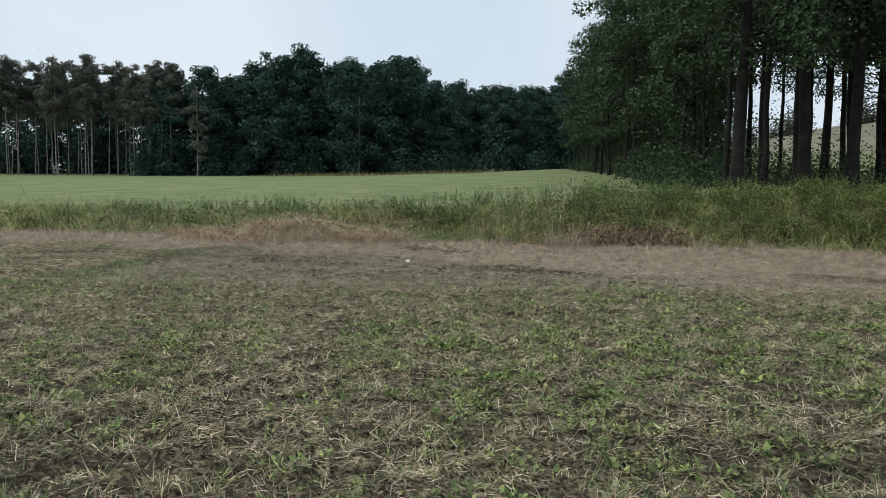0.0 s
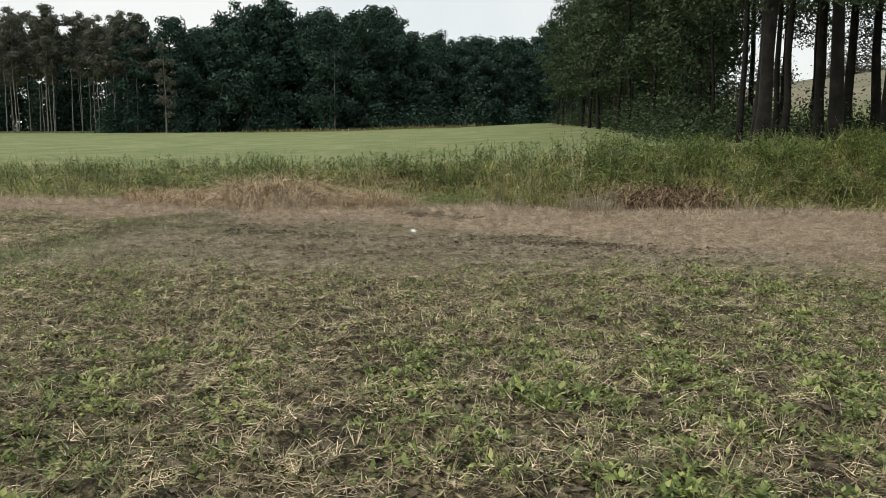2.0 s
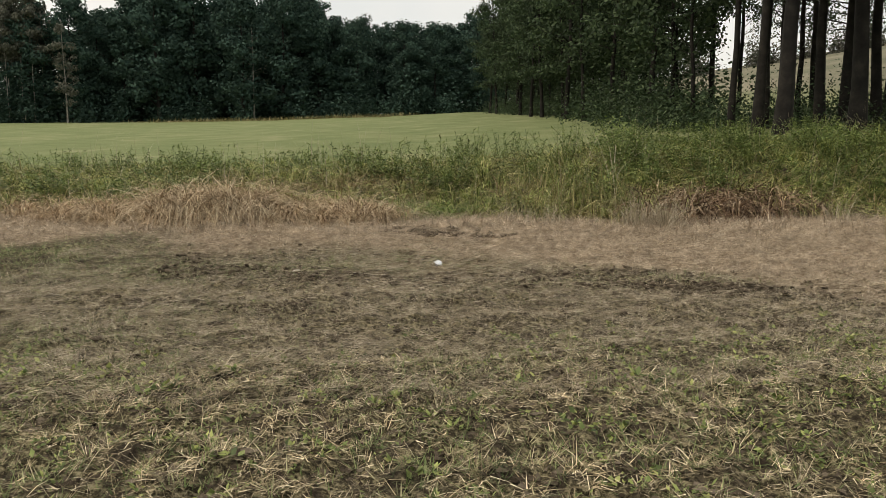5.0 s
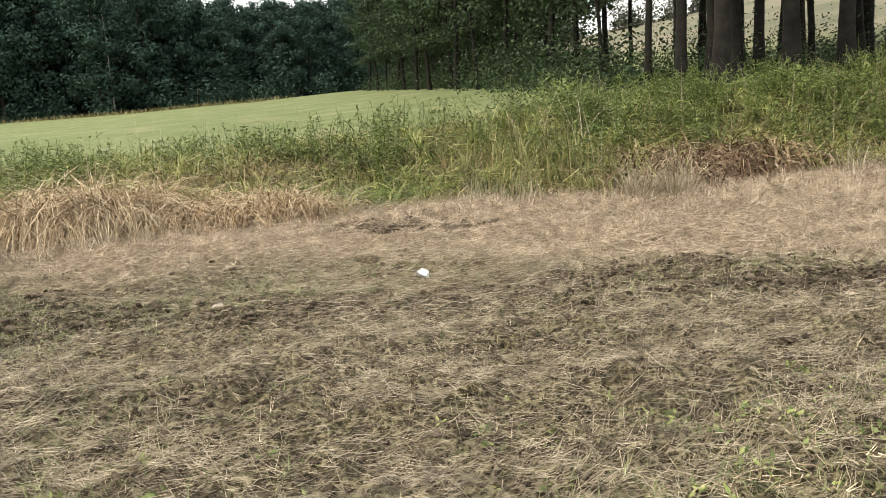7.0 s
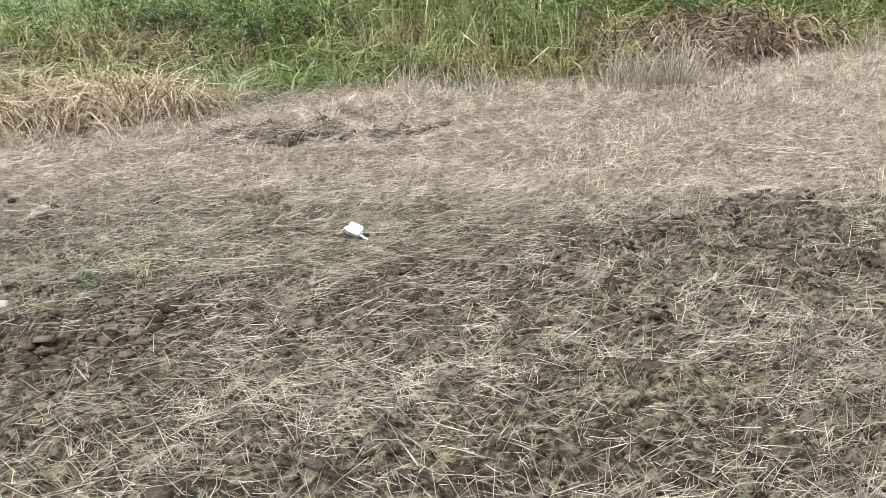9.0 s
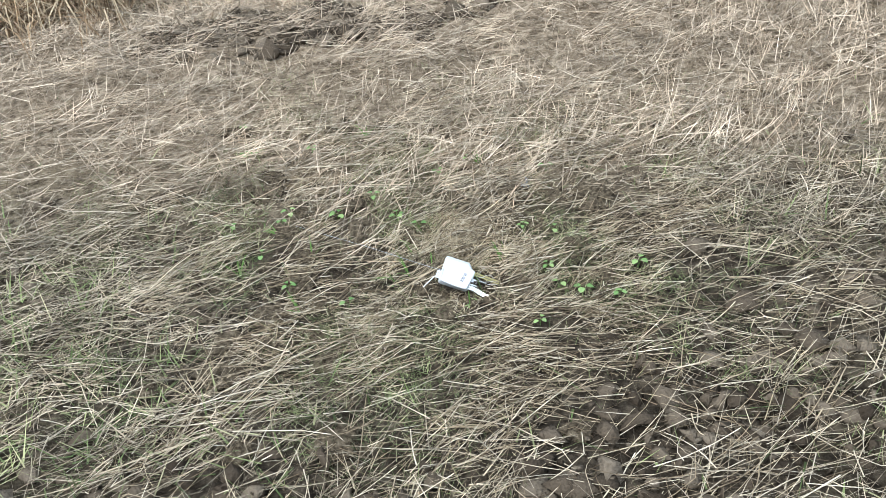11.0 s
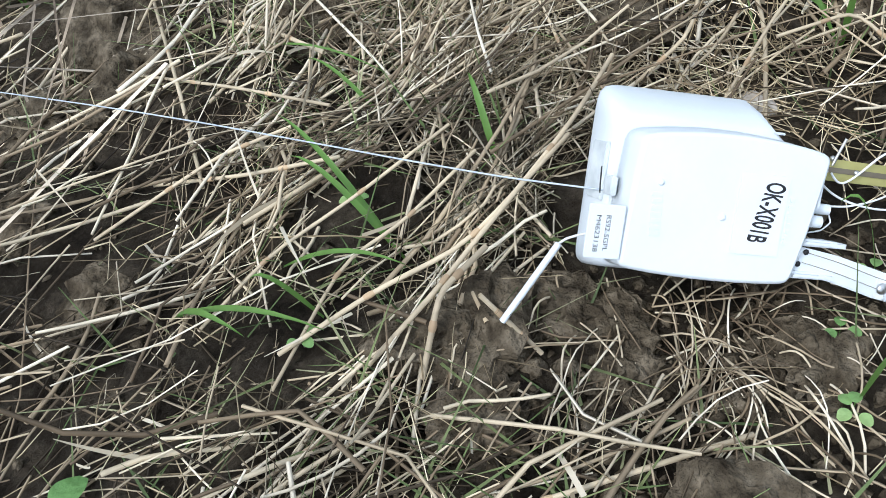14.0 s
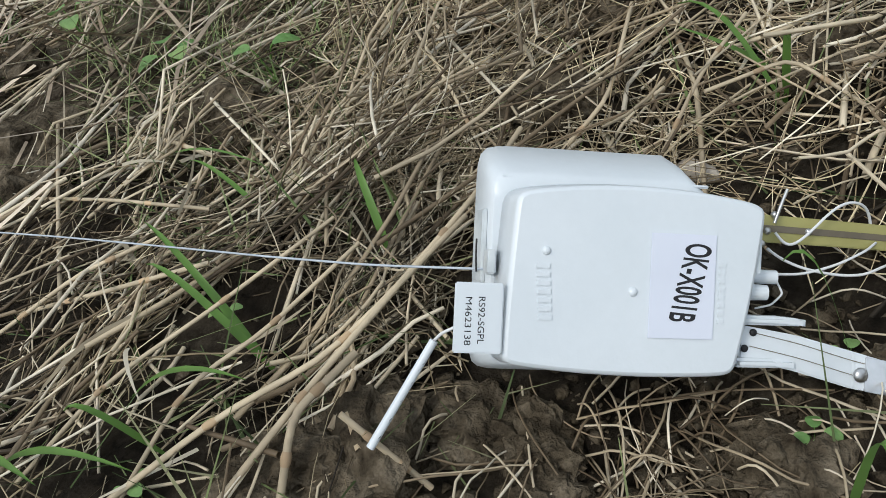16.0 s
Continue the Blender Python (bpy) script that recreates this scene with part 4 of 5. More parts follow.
def build_near_straw():
    def stalks(n, l0, l1, r0, r1, heading, spread, lift, bend, sides=4, segs=3, sig=0.42):
        x, y = rng.normal(-0.6, sig, n), rng.normal(19.03, sig, n)
        az = heading + 0.45 * waves(x, y, 5.0, 71) + rng.normal(0, spread, n) + rng.randint(0, 2, n) * math.pi
        length = l0 + (l1 - l0) * rng.uniform(0, 1, n) ** 1.7
        p = at_ground(x, y, rng.uniform(0.001, lift, n))
        p[:, 0] -= np.cos(az) * length / 2
        p[:, 1] -= np.sin(az) * length / 2
        p[:, 2] = height(p[:, 0], p[:, 1]) + rng.uniform(0.001, lift, n)
        c = spine(p, az, rng.normal(0.03, 0.08, n), length, rng.normal(-0.05, bend, n), segs)
        bow = rng.normal(0, 0.15, n) * length
        q = np.linspace(-0.5, 0.5, segs + 1)[None] ** 2 * bow[:, None]
        q = q + np.abs(np.linspace(-0.5, 0.5, segs + 1)[None] - rng.uniform(-0.3, 0.3, n)[:, None]) * (np.where(rng.uniform(0, 1, n) < 0.3, rng.normal(0, 0.35, n), 0) * length)[:, None]
        c[:, :, 0] -= q * np.sin(az)[:, None]
        c[:, :, 1] += q * np.cos(az)[:, None]
        off_cord = np.abs((c[:, :, 0] + 0.683) * 0.893 + (c[:, :, 1] - 18.94) * 0.45)
        c[:, :, 2] = np.where((off_cord < 0.09) & (c[:, :, 0] < -0.67), np.minimum(c[:, :, 2], np.minimum(0.036, height(c[:, :, 0], c[:, :, 1]) + 0.018)), c[:, :, 2])
        c[:, :, 2] = np.maximum(c[:, :, 2], height(c[:, :, 0], c[:, :, 1]) + 0.001)
        dense = np.concatenate([c[:, :-1] + (c[:, 1:] - c[:, :-1]) * t for t in (0, 0.25, 0.5, 0.75, 1.0)], 1)
        dx, dy = dense[:, :, 0] + 0.657, dense[:, :, 1] - 18.904
        a, b = dx * 0.826 - dy * 0.563, dx * 0.563 + dy * 0.826
        away = ~(((np.abs(a) < 0.058) & (b > -0.034) & (b < 0.08)) | ((dense[:, :, 2] > 0.02) & (np.abs(a + 0.02) < 0.1) & (b > -0.14) & (b < 0))).any(1)
        away &= (np.hypot(dense[:, :, 0] + 0.724, dense[:, :, 1] - 18.938) > 0.02).all(1)
        mid = c.mean(1)
        # nothing lies over the seedlings and the fresh shoots
        free = [(x, y - 0.012, 0.03 if y > 19.2 else 0.02) for x, y in SPROUTS] + [(x + (tips[0][0] - x) * t, y + (tips[0][1] - y) * t, 0.006) for x, y, tips, _ in SHOOTS for t in (0.3, 0.55, 0.8)]
        for fx, fy, fr in free:
            away &= (np.hypot(dense[:, :, 0] - fx, dense[:, :, 1] - fy) > fr).all(1) | (dense[:, :, 2].max(1) < height(fx, fy) + 0.004)
        bare = np.exp(-((dense[:, :, 0] + 0.715) ** 2 + (dense[:, :, 1] - 18.918) ** 2) / 0.0016).max(1)
        away &= rng.uniform(0, 1, n) > 0.8 * bare
        away &= rng.uniform(0, 1, n) < np.maximum(0.27 + 0.73 * smooth(-0.3, 0.45, waves(mid[:, 0], mid[:, 1], 15, 61)), 0.8 * np.exp(-((mid[:, 0] + 0.68) ** 2 + (mid[:, 1] - 18.95) ** 2) / 0.03))
        c = c[away]
        rad = (r0 + (r1 - r0) * rng.uniform(0, 1, len(c)) ** 1.8)[:, None] * np.linspace(1, 0.7, segs + 1)[None]
        return tubes(c, rad, sides)
    stuff("straw_litter", "loose pale straw stalks lying crossed over the soil", "straw",
          [stalks(1600, 0.04, 0.2, 0.0004, 0.0014, 0.08, 0.45, 0.024, 0.4, 5, 4, 0.17), stalks(1600, 0.04, 0.2, 0.0005, 0.0017, 0.0, 0.3, 0.026, 0.3, 5, 4, 0.34),
           stalks(700, 0.03, 0.16, 0.0004, 0.0014, 1.1, 0.8, 0.022, 0.4, 4, 4), stalks(9500, 0.06, 0.26, 0.0005, 0.0015, 0.0, 0.45, 0.025, 0.35, 4, 3, 0.75), stalks(5000, 0.03, 0.13, 0.0004, 0.001, 0.0, 1.0, 0.022, 0.5, 3, 2, 0.75), stalks(500, 0.02, 0.09, 0.0003, 0.001, 0.8, 0.9, 0.006, 0.7, 4, 4, 0.09)], STRAW)
    stuff("hay_fibres", "fine greyish hay fibres matted on the soil", "dead grass",
          [stalks(2800, 0.02, 0.12, 0.0002, 0.0005, 0.0, 1.2, 0.018, 0.8, 3, 3, 0.36), stalks(2000, 0.02, 0.1, 0.0002, 0.00045, 0.0, 1.2, 0.015, 0.9, 3, 3, 0.15), stalks(2600, 0.02, 0.09, 0.0002, 0.0005, 0.8, 1.2, 0.005, 1.0, 3, 3, 0.08), stalks(7000, 0.02, 0.1, 0.0003, 0.0006, 0.2, 1.2, 0.018, 0.5, 3, 2, 0.8)], HAY)
    # bent grey root hay over the lumpy soil below the instrument
    n = 180
    az, turn = rng.normal(-2.1, 0.7, n), rng.normal(0, 0.8, n)
    length = rng.uniform(0.015, 0.07, n)
    k = np.arange(8)
    ang = az[:, None] + turn[:, None] * k[None] / 7
    c = np.zeros((n, 8, 3))
    c[:, :, 0] = rng.normal(-0.665, 0.035, n)[:, None] + np.cumsum(np.cos(ang), 1) * length[:, None] / 7
    c[:, :, 1] = rng.normal(18.9, 0.03, n)[:, None] + np.cumsum(np.sin(ang), 1) * length[:, None] / 7
    c[:, :, 2] = height(c[:, :, 0], c[:, :, 1]) + 0.0015 + rng.uniform(0, 0.012, n)[:, None] * np.sin(k * math.pi / 7)[None]
    stuff("root_hay", "bent grey hay and roots on lumpy soil", "dead grass", tubes(c, np.repeat(rng.uniform(0.0002, 0.00055, n)[:, None], 8, 1), 5), STRAW)
    n = 420
    x, y = rng.normal(-0.65, 0.4, n), rng.normal(19.15, 0.4, n)
    p = at_ground(x, y, rng.uniform(0.002, 0.02, n))
    p = p[clear_of_instrument(p, 0.11)]
    n = len(p)
    stuff("dead_blades", "flat curled dead grass blades on the litter", "dead grass",
          ribbons(p, rng.uniform(0, math.tau, n), rng.normal(0.15, 0.25, n), rng.uniform(0.02, 0.07, n), rng.uniform(0.001, 0.0026, n), rng.normal(-0.3, 0.8, n), 5,
                  twist=rng.uniform(-1.2, 1.2, n)), BLEACHED)
    stuff("old_straw", "dark decayed straw beneath the fresh layer", "straw",
          [stalks(7000, 0.03, 0.16, 0.0004, 0.0011, 0.0, 0.8, 0.01, 0.5, 3, 3, 0.5)], DECAYED)
    n = 34000
    x, y = rng.normal(-0.7, 0.6, n), rng.normal(19.15, 0.6, n)
    ok = rng.uniform(0, 1, n) < 0.1 + 0.9 * smooth(-0.2, 0.5, waves(x, y, 9, 62))
    x, y = x[ok], y[ok]
    p = at_ground(x, y)
    p = p[clear_of_instrument(p)]
    n = len(p)
    stuff("moss_grass", "thin short green grass among the straws", "grass",
          ribbons(p, rng.uniform(0, math.tau, n), rng.uniform(0.3, 1.2, n), rng.uniform(0.02, 0.065, n), rng.uniform(0.0008, 0.0019, n),
                  rng.normal(-0.6, 0.4, n), 1), STUBBLE)


build_near_straw()


def straw_stalk(points, radius, label="thick pale straw stalk with brown nodes"):
    """A long jointed stalk through the given places, with swollen nodes."""
    root = new("straw_stalk")
    tagged(root, label, "straw", "long straw stalks")
    p = np.array(points, float)
    s = np.linspace(0, len(p) - 1, 14)
    c = np.stack([np.interp(s, np.arange(len(p)), p[:, i]) for i in range(3)], 1)
    c[1:-1] = (c[:-2] + 2 * c[1:-1] + c[2:]) / 4
    root.location = c[0]
    c = c - c[0]
    v, f = tubes(c[None], np.full((1, 14), radius), 6)
    under(mesh_np("stem", v, f, STRAW, smooth=True), root)
    for k in (4, 9):
        d = c[k + 1] - c[k]
        d = d / np.linalg.norm(d)
        q = np.stack([c[k] + d * t for t in (-0.0025, -0.001, 0.001, 0.0025)])
        v, f = tubes(q[None], np.array([[1.0, 1.25, 1.25, 1.0]]) * radius * 1.05, 6)
        under(mesh_np("node", v, f, RUSSET, smooth=True), root, "brown swollen node")
    return root


def build_stalks():
    for points, radius in (
            ([(-0.793, 18.97), (-0.753, 18.967), (-0.728, 18.975), (-0.647, 18.999), (-0.6, 19.02)], 0.0013),
            ([(-0.819, 18.999), (-0.771, 18.986), (-0.73, 18.977), (-0.654, 18.994)], 0.0012),
            ([(-0.778, 18.953), (-0.753, 18.965), (-0.724, 18.97)], 0.0015),
            ([(-0.841, 19.04), (-0.796, 19.04), (-0.749, 19.04), (-0.687, 19.045)], 0.0009),
            ([(-0.83, 18.99), (-0.774, 19.01), (-0.74, 19.009), (-0.69, 19.02)], 0.0009),
            ([(-0.72, 19.289), (-0.707, 19.206), (-0.697, 19.154)], 0.0014),
            ([(-0.787, 19.249), (-0.75, 19.172), (-0.72, 19.109)], 0.0010),
            ([(-0.799, 19.12), (-0.774, 19.2), (-0.744, 19.316)], 0.0012),
            ([(-0.86, 19.145), (-0.784, 19.124), (-0.744, 19.112)], 0.0010),
            ([(-0.758, 19.075), (-0.68, 19.076), (-0.624, 19.08), (-0.56, 19.1)], 0.0009),
            ([(-0.601, 19.017), (-0.564, 19.001), (-0.488, 19.054)], 0.0011),
            ([(-0.584, 18.972), (-0.533, 18.977), (-0.48, 18.992)], 0.0010),
            ([(-0.613, 19.03), (-0.591, 19.083), (-0.558, 19.157)], 0.0009),
            ([(-0.732, 18.931), (-0.742, 18.952)], 0.0012),
            ([(-0.818, 19.159), (-0.778, 19.097), (-0.738, 19.07)], 0.0011),
            ([(-0.504, 18.913), (-0.507, 18.951), (-0.543, 18.967)], 0.0009)):
        low = float(height(np.array(points[0][0]), np.array(points[0][1]))) + 0.004
        straw_stalk([(x, y, low if k == 0 else 0.035) for k, (x, y) in enumerate(points)], radius)
    straw_stalk([(-0.95, 18.93, 0.004), (-0.82, 18.90, 0.012), (-0.70, 18.85, 0.004)], 0.0012)
    straw_stalk([(-0.58, 18.94, 0.003), (-0.52, 18.99, 0.02), (-0.44, 19.08, 0.015)], 0.0012)
    straw_stalk([(-0.45, 18.90, 0.01), (-0.36, 18.88, 0.025), (-0.2, 18.86, 0.015)], 0.0013)


build_stalks()


def seedling(x, y, size, seed, stem=0.008):
    """A sprout of two to four round leaves on thin stems."""
    r = np.random.RandomState(seed)
    root = new("seedling")
    root.location = (x, y, float(height(np.array(x), np.array(y))) + stem)
    tagged(root, "small bright green seedling with rounded leaves in bare soil", "seedling", "seedlings")
    k = 2 + seed % 3
    az0 = r.uniform(0, math.tau)
    for j in range(k):
        az = az0 + j * math.tau / k + r.normal(0, 0.3)
        top = np.array([math.cos(az) * size * 0.35, math.sin(az) * size * 0.35, size * r.uniform(0.3, 0.7)])
        c = np.stack([top * np.array([t, t, math.sin(t * 1.57)]) - np.array([0, 0, (stem + 0.002) * (1 - t) ** 2]) for t in np.linspace(0, 1, 5)])
        v, f = tubes(c[None], np.full((1, 5), size * 0.025), 4)
        leaf = under(mesh_np("stalk", v, f, FRESH, smooth=True), root)
        rows, ring = [], 7
        for i, s in enumerate(np.linspace(0, 1, ring)):
            wd = 0.36 * size * math.sin(math.pi * (0.06 + 0.88 * s)) ** 0.7
            cen = top + np.array([math.cos(az), math.sin(az), 0.25 - 0.5 * s]) * s * size * 0.75
            side = np.array([-math.sin(az), math.cos(az), 0])
            rows += [cen - side * wd + np.array([0, 0, 0.12 * wd]), cen - np.array([0, 0, 0.05 * wd]), cen + side * wd + np.array([0, 0, 0.12 * wd])]
        q = [[3 * i + a, 3 * i + a + 1, 3 * i + a + 4, 3 * i + a + 3] for i in range(ring - 1) for a in (0, 1)]
        under(mesh_np("leaf", np.array(rows), np.array(q), SPROUT, smooth=True), root)
    return root


for num, (sx, sy) in enumerate(SPROUTS):
    seedling(sx, sy, 0.007 if num in (19, 23, 24, 28, 29) else 0.022 if num in (4, 5, 6, 7) else 0.016 + 0.009 * ((num * 37) % 11) / 11, num,
             0.003 if num in (19, 23, 24, 28, 29) else 0.014 if num in (4, 5, 6, 7, 8) else 0.014)


def grass_shoot(x, y, heading, blades, seed):
    """A few broad fresh blades that rise from one place."""
    r = np.random.RandomState(seed)
    root = new("grass_shoot")
    root.location = (x, y, float(height(np.array(x), np.array(y))))
    tagged(root, "fresh green grass shoot with long arching blades", "grass", "grass shoots")
    for j in range(blades):
        one = np.ones(1)
        v, f = ribbons(np.zeros((1, 3)), one * (heading + r.normal(0, 0.45)), one * r.uniform(0.3, 0.9), one * r.uniform(0.05, 0.095), one * r.uniform(0.003, 0.0052),
                       one * r.uniform(-0.9, -0.3), 7, twist=one * r.uniform(-0.5, 0.5))
        under(mesh_np("blade", v, f, FRESH, smooth=True), root)


for num, (sx, sy, sh, sb) in enumerate([(-0.482, 18.97, 2.0, 2), (-0.95, 19.25, 1.0, 4), (-1.05, 19.05, 2.0, 5), (-0.54, 19.90, 1.2, 7),
                                        (-0.75, 19.55, 0.6, 4), (-0.2, 19.2, 0.2, 4), (-1.15, 19.3, 1.4, 6), (-1.0, 19.42, 2.2, 5), (-0.28, 19.52, 1.0, 5)]):
    grass_shoot(sx, sy, sh, sb, 100 + num)


def leaning_shoot(x, y, tips, width):
    """A shoot whose blades arch over to the given places."""
    root = new("grass_shoot")
    z = float(height(np.array(x), np.array(y)))
    root.location = (x, y, z)
    tagged(root, "fresh green grass shoot with long leaning blades", "grass", "grass shoots")
    for tx, ty in tips:
        t = np.linspace(0, 1, 9)
        c = np.stack([(tx - x) * t, (ty - y) * t, (0.047 - z) * np.sin(t * 1.9) / math.sin(1.9)], 1)
        side = np.array([-(ty - y), tx - x, 0.0])
        side = side / np.linalg.norm(side) * 0.5 * width
        prof = np.minimum(1, 0.35 + 3 * t) * (1 - t ** 3) + 0.03
        fold = np.array([0, 0, 0.2 * width])
        v = np.stack([c - side * prof[:, None] + fold, c, c + side * prof[:, None] + fold], 1).reshape(-1, 3)
        q = [[3 * i + a, 3 * i + a + 1, 3 * i + a + 4, 3 * i + a + 3] for i in range(8) for a in (0, 1)]
        under(mesh_np("blade", v, np.array(q), FRESH, smooth=True), root)


for sx, sy, tips, width in SHOOTS:
    leaning_shoot(sx, sy, tips, width)


def stone(x, y, size, label, seed, stretch=(1, 1, 1), lobes=1):
    bm = bmesh.new()
    bmesh.ops.create_icosphere(bm, subdivisions=3, radius=1.0)
    for v in bm.verts:
        d = 1 + 0.18 * noise.noise(v.co * 1.3 + Vector((seed, 0, 0))) + 0.05 * noise.noise(v.co * 4 + Vector((0, seed, 0)))
        if lobes > 1:
            d *= 0.78 + 0.3 * abs(v.co.y) ** 1.5
        v.co = Vector([a * b for a, b in zip(v.co * d * size, stretch)])
    me = bpy.data.meshes.new("stone")
    for f in bm.faces:
        f.smooth = True
    bm.to_mesh(me)
    bm.free()
    me.materials.append(STONE)
    ob = new("stone", me)
    ob.location = (x, y, float(height(np.array(x), np.array(y))) + size * 0.35 * stretch[2])
    return tagged(ob, label, "stone")


stone(-0.553, 18.965, 0.0075, "small pale two-lobed stone lying among straws", 3, (0.8, 1.35, 0.8), 2)
stone(-2.36, 18.84, 0.05, "pale flat field stone on dark soil", 5, (1.1, 0.6, 0.5))


def clod(x, y, size, seed, fine=4):
    """One cracked lump of earth, half sunk."""
    bm = bmesh.new()
    bmesh.ops.create_icosphere(bm, subdivisions=fine, radius=1.0)
    r = random.Random(seed)
    off = Vector((seed * 3.1, seed * 1.7, 0))
    for v in bm.verts:
        p = v.co.copy()
        d = 1 + 0.35 * noise.noise(p * 1.1 + off) + 0.2 * noise.noise(p * 2.7 + off) - 0.16 * abs(noise.noise(p * 4.5 + off)) + 0.1 * noise.noise(p * 8 + off) - 0.1 * abs(noise.noise(p * 13 + off)) + 0.06 * noise.noise(p * 25 + off)
        d += 0.1 * noise.cell(p * 3.3 + off) - 0.05 + 0.07 * noise.cell(p * 9.1 + off) + r.gauss(0, 0.022)
        v.co = Vector((p.x * d * size * 1.2, p.y * d * size, p.z * d * size * 0.6))
    me = bpy.data.meshes.new("soil_clod")
    bm.to_mesh(me)
    bm.free()
    me.materials.append(EARTH)
    ob = new("soil_clod", me)
    ob.location = (x, y, float(height(np.array(x), np.array(y))) - size * 0.05)
    ob.rotation_euler = (0, 0, seed * 1.3)
    return tagged(ob, "dark brown cracked clod of damp earth", "soil clod", "soil clods near the instrument")


for num, (cx, cy, cs) in enumerate([(-0.695, 18.925, 0.018), (-0.765, 18.972, 0.022), (-0.655, 18.858, 0.02), (-0.603, 19.132, 0.03), (-0.664, 19.226, 0.036), (-0.74, 19.50, 0.05),
                                    (-0.463, 18.957, 0.024), (-0.712, 18.905, 0.014), (-0.593, 19.32, 0.04), (-0.43, 19.235, 0.045), (-0.988, 19.445, 0.05), (-0.371, 19.14, 0.04),
                                    (-0.50, 18.825, 0.03), (-1.0, 19.08, 0.035), (-0.194, 19.168, 0.05), (-0.925, 19.75, 0.05), (-0.77, 18.93, 0.02), (-0.60, 18.84, 0.02),
                                    (-0.56, 19.05, 0.025), (-0.743, 18.962, 0.03), (-0.705, 18.945, 0.022), (-0.435, 19.227, 0.05), (-0.623, 19.11, 0.035), (-0.416, 18.916, 0.035), (-0.737, 18.824, 0.03), (-0.973, 19.263, 0.04),
                                    (-0.79, 19.263, 0.035), (-0.878, 18.933, 0.03), (-0.748, 19.458, 0.045), (-0.432, 19.144, 0.04), (-0.959, 19.669, 0.06), (-0.48, 19.307, 0.055), (-0.394, 19.188, 0.045),
                                    (-0.091, 19.12, 0.06), (-0.125, 19.059, 0.05), (-0.319, 18.741, 0.04), (-1.013, 19.162, 0.045), (-0.3, 18.9, 0.03), (-0.36, 19.29, 0.05), (-0.85, 19.3, 0.035)]):
    clod(cx, cy, cs, num + 1)
for num in range(46):
    cx, cy = rng.normal(-0.6, 0.42), rng.normal(19.15, 0.42)
    if math.hypot(cx + 0.64, cy - 18.91) > 0.13:
        clod(cx, cy, 0.012 + 0.03 * rng.uniform() ** 2, num + 40)
for num in range(110):
    cx, cy = rng.uniform(-1.5, 0.3), rng.uniform(18.5, 20.2)
    if math.hypot(cx + 0.64, cy - 18.91) > 0.2 and float(waves(np.array(cx), np.array(cy), 4.0, 91)) > -0.1:
        clod(cx, cy, 0.016 + 0.04 * rng.uniform() ** 2, num + 90, 3)


# ---- the weather instrument ----
PLASTIC = material("white_plastic", [(0.61, 0.655, 0.69), (0.66, 0.7, 0.735)], rough=0.35, source="noise", scale=25, grain=0.02, spec=0.5, bump=0.03, bump_scale=400)
PANEL = material("frosted_panel", [(0.5, 0.54, 0.56), (0.66, 0.69, 0.7)], rough=0.5, source="noise", scale=120, grain=0.08)
PAPER = material("label_paper", [(0.63, 0.66, 0.75), (0.66, 0.69, 0.78)], rough=0.6, source="noise", scale=50, grain=0.02)
INK = material("black_ink", [(0.012, 0.012, 0.014), (0.02, 0.02, 0.022)], rough=0.5, source="noise", grain=0.1)
METAL = material("tinned_metal", [(0.45, 0.45, 0.45), (0.6, 0.6, 0.6)], rough=0.35, source="noise", metal=1.0)
EPOXY = material("yellow_board", [(0.34, 0.32, 0.12), (0.41, 0.38, 0.16)], rough=0.45, source="noise", scale=90, grain=0.12)
COPPER = material("grey_track", [(0.14, 0.12, 0.09), (0.2, 0.17, 0.12)], rough=0.5, source="noise", scale=90)
CABLE = material("white_cable", [(0.68, 0.69, 0.7), (0.74, 0.75, 0.76)], rough=0.45, source="noise", grain=0.05)
FOIL = material("aluminised_film", [(0.5, 0.52, 0.54), (0.7, 0.72, 0.74)], rough=0.25, source="noise", scale=200, metal=0.7)
STRING = material("pale_cord", [(0.36, 0.41, 0.47), (0.5, 0.54, 0.58)], rough=0.7, source="noise", scale=300, grain=0.2)


def loft(rows, a_count=64, power=5.4, chamfer=2.0):
    """Closed body from outlines (z, left, right, down, up), each a soft-cornered rectangle."""
    bm = bmesh.new()
    rings = []
    for z, left, right, down, up in rows:
        ring = []
        for i in range(a_count):
            t = math.tau * (i + 0.5) / a_count
            c, sn = math.cos(t), math.sin(t)
            k = (abs(c) ** power + abs(sn) ** power) ** (-1 / power)
            if c > 0 and sn > 0:
                k = min(k, chamfer / (c + sn))
            ring.append(bm.verts.new((c * k * (right if c > 0 else left), sn * k * (up if sn > 0 else down), z)))
        rings.append(ring)
    for r0, r1 in zip(rings, rings[1:]):
        for i in range(a_count):
            f = bm.faces.new((r0[i], r1[i], r1[(i + 1) % a_count], r0[(i + 1) % a_count]))
            f.smooth = True
    bm.faces.new(rings[0])
    bm.faces.new(rings[-1][::-1])
    bmesh.ops.recalc_face_normals(bm, faces=bm.faces)
    return bm


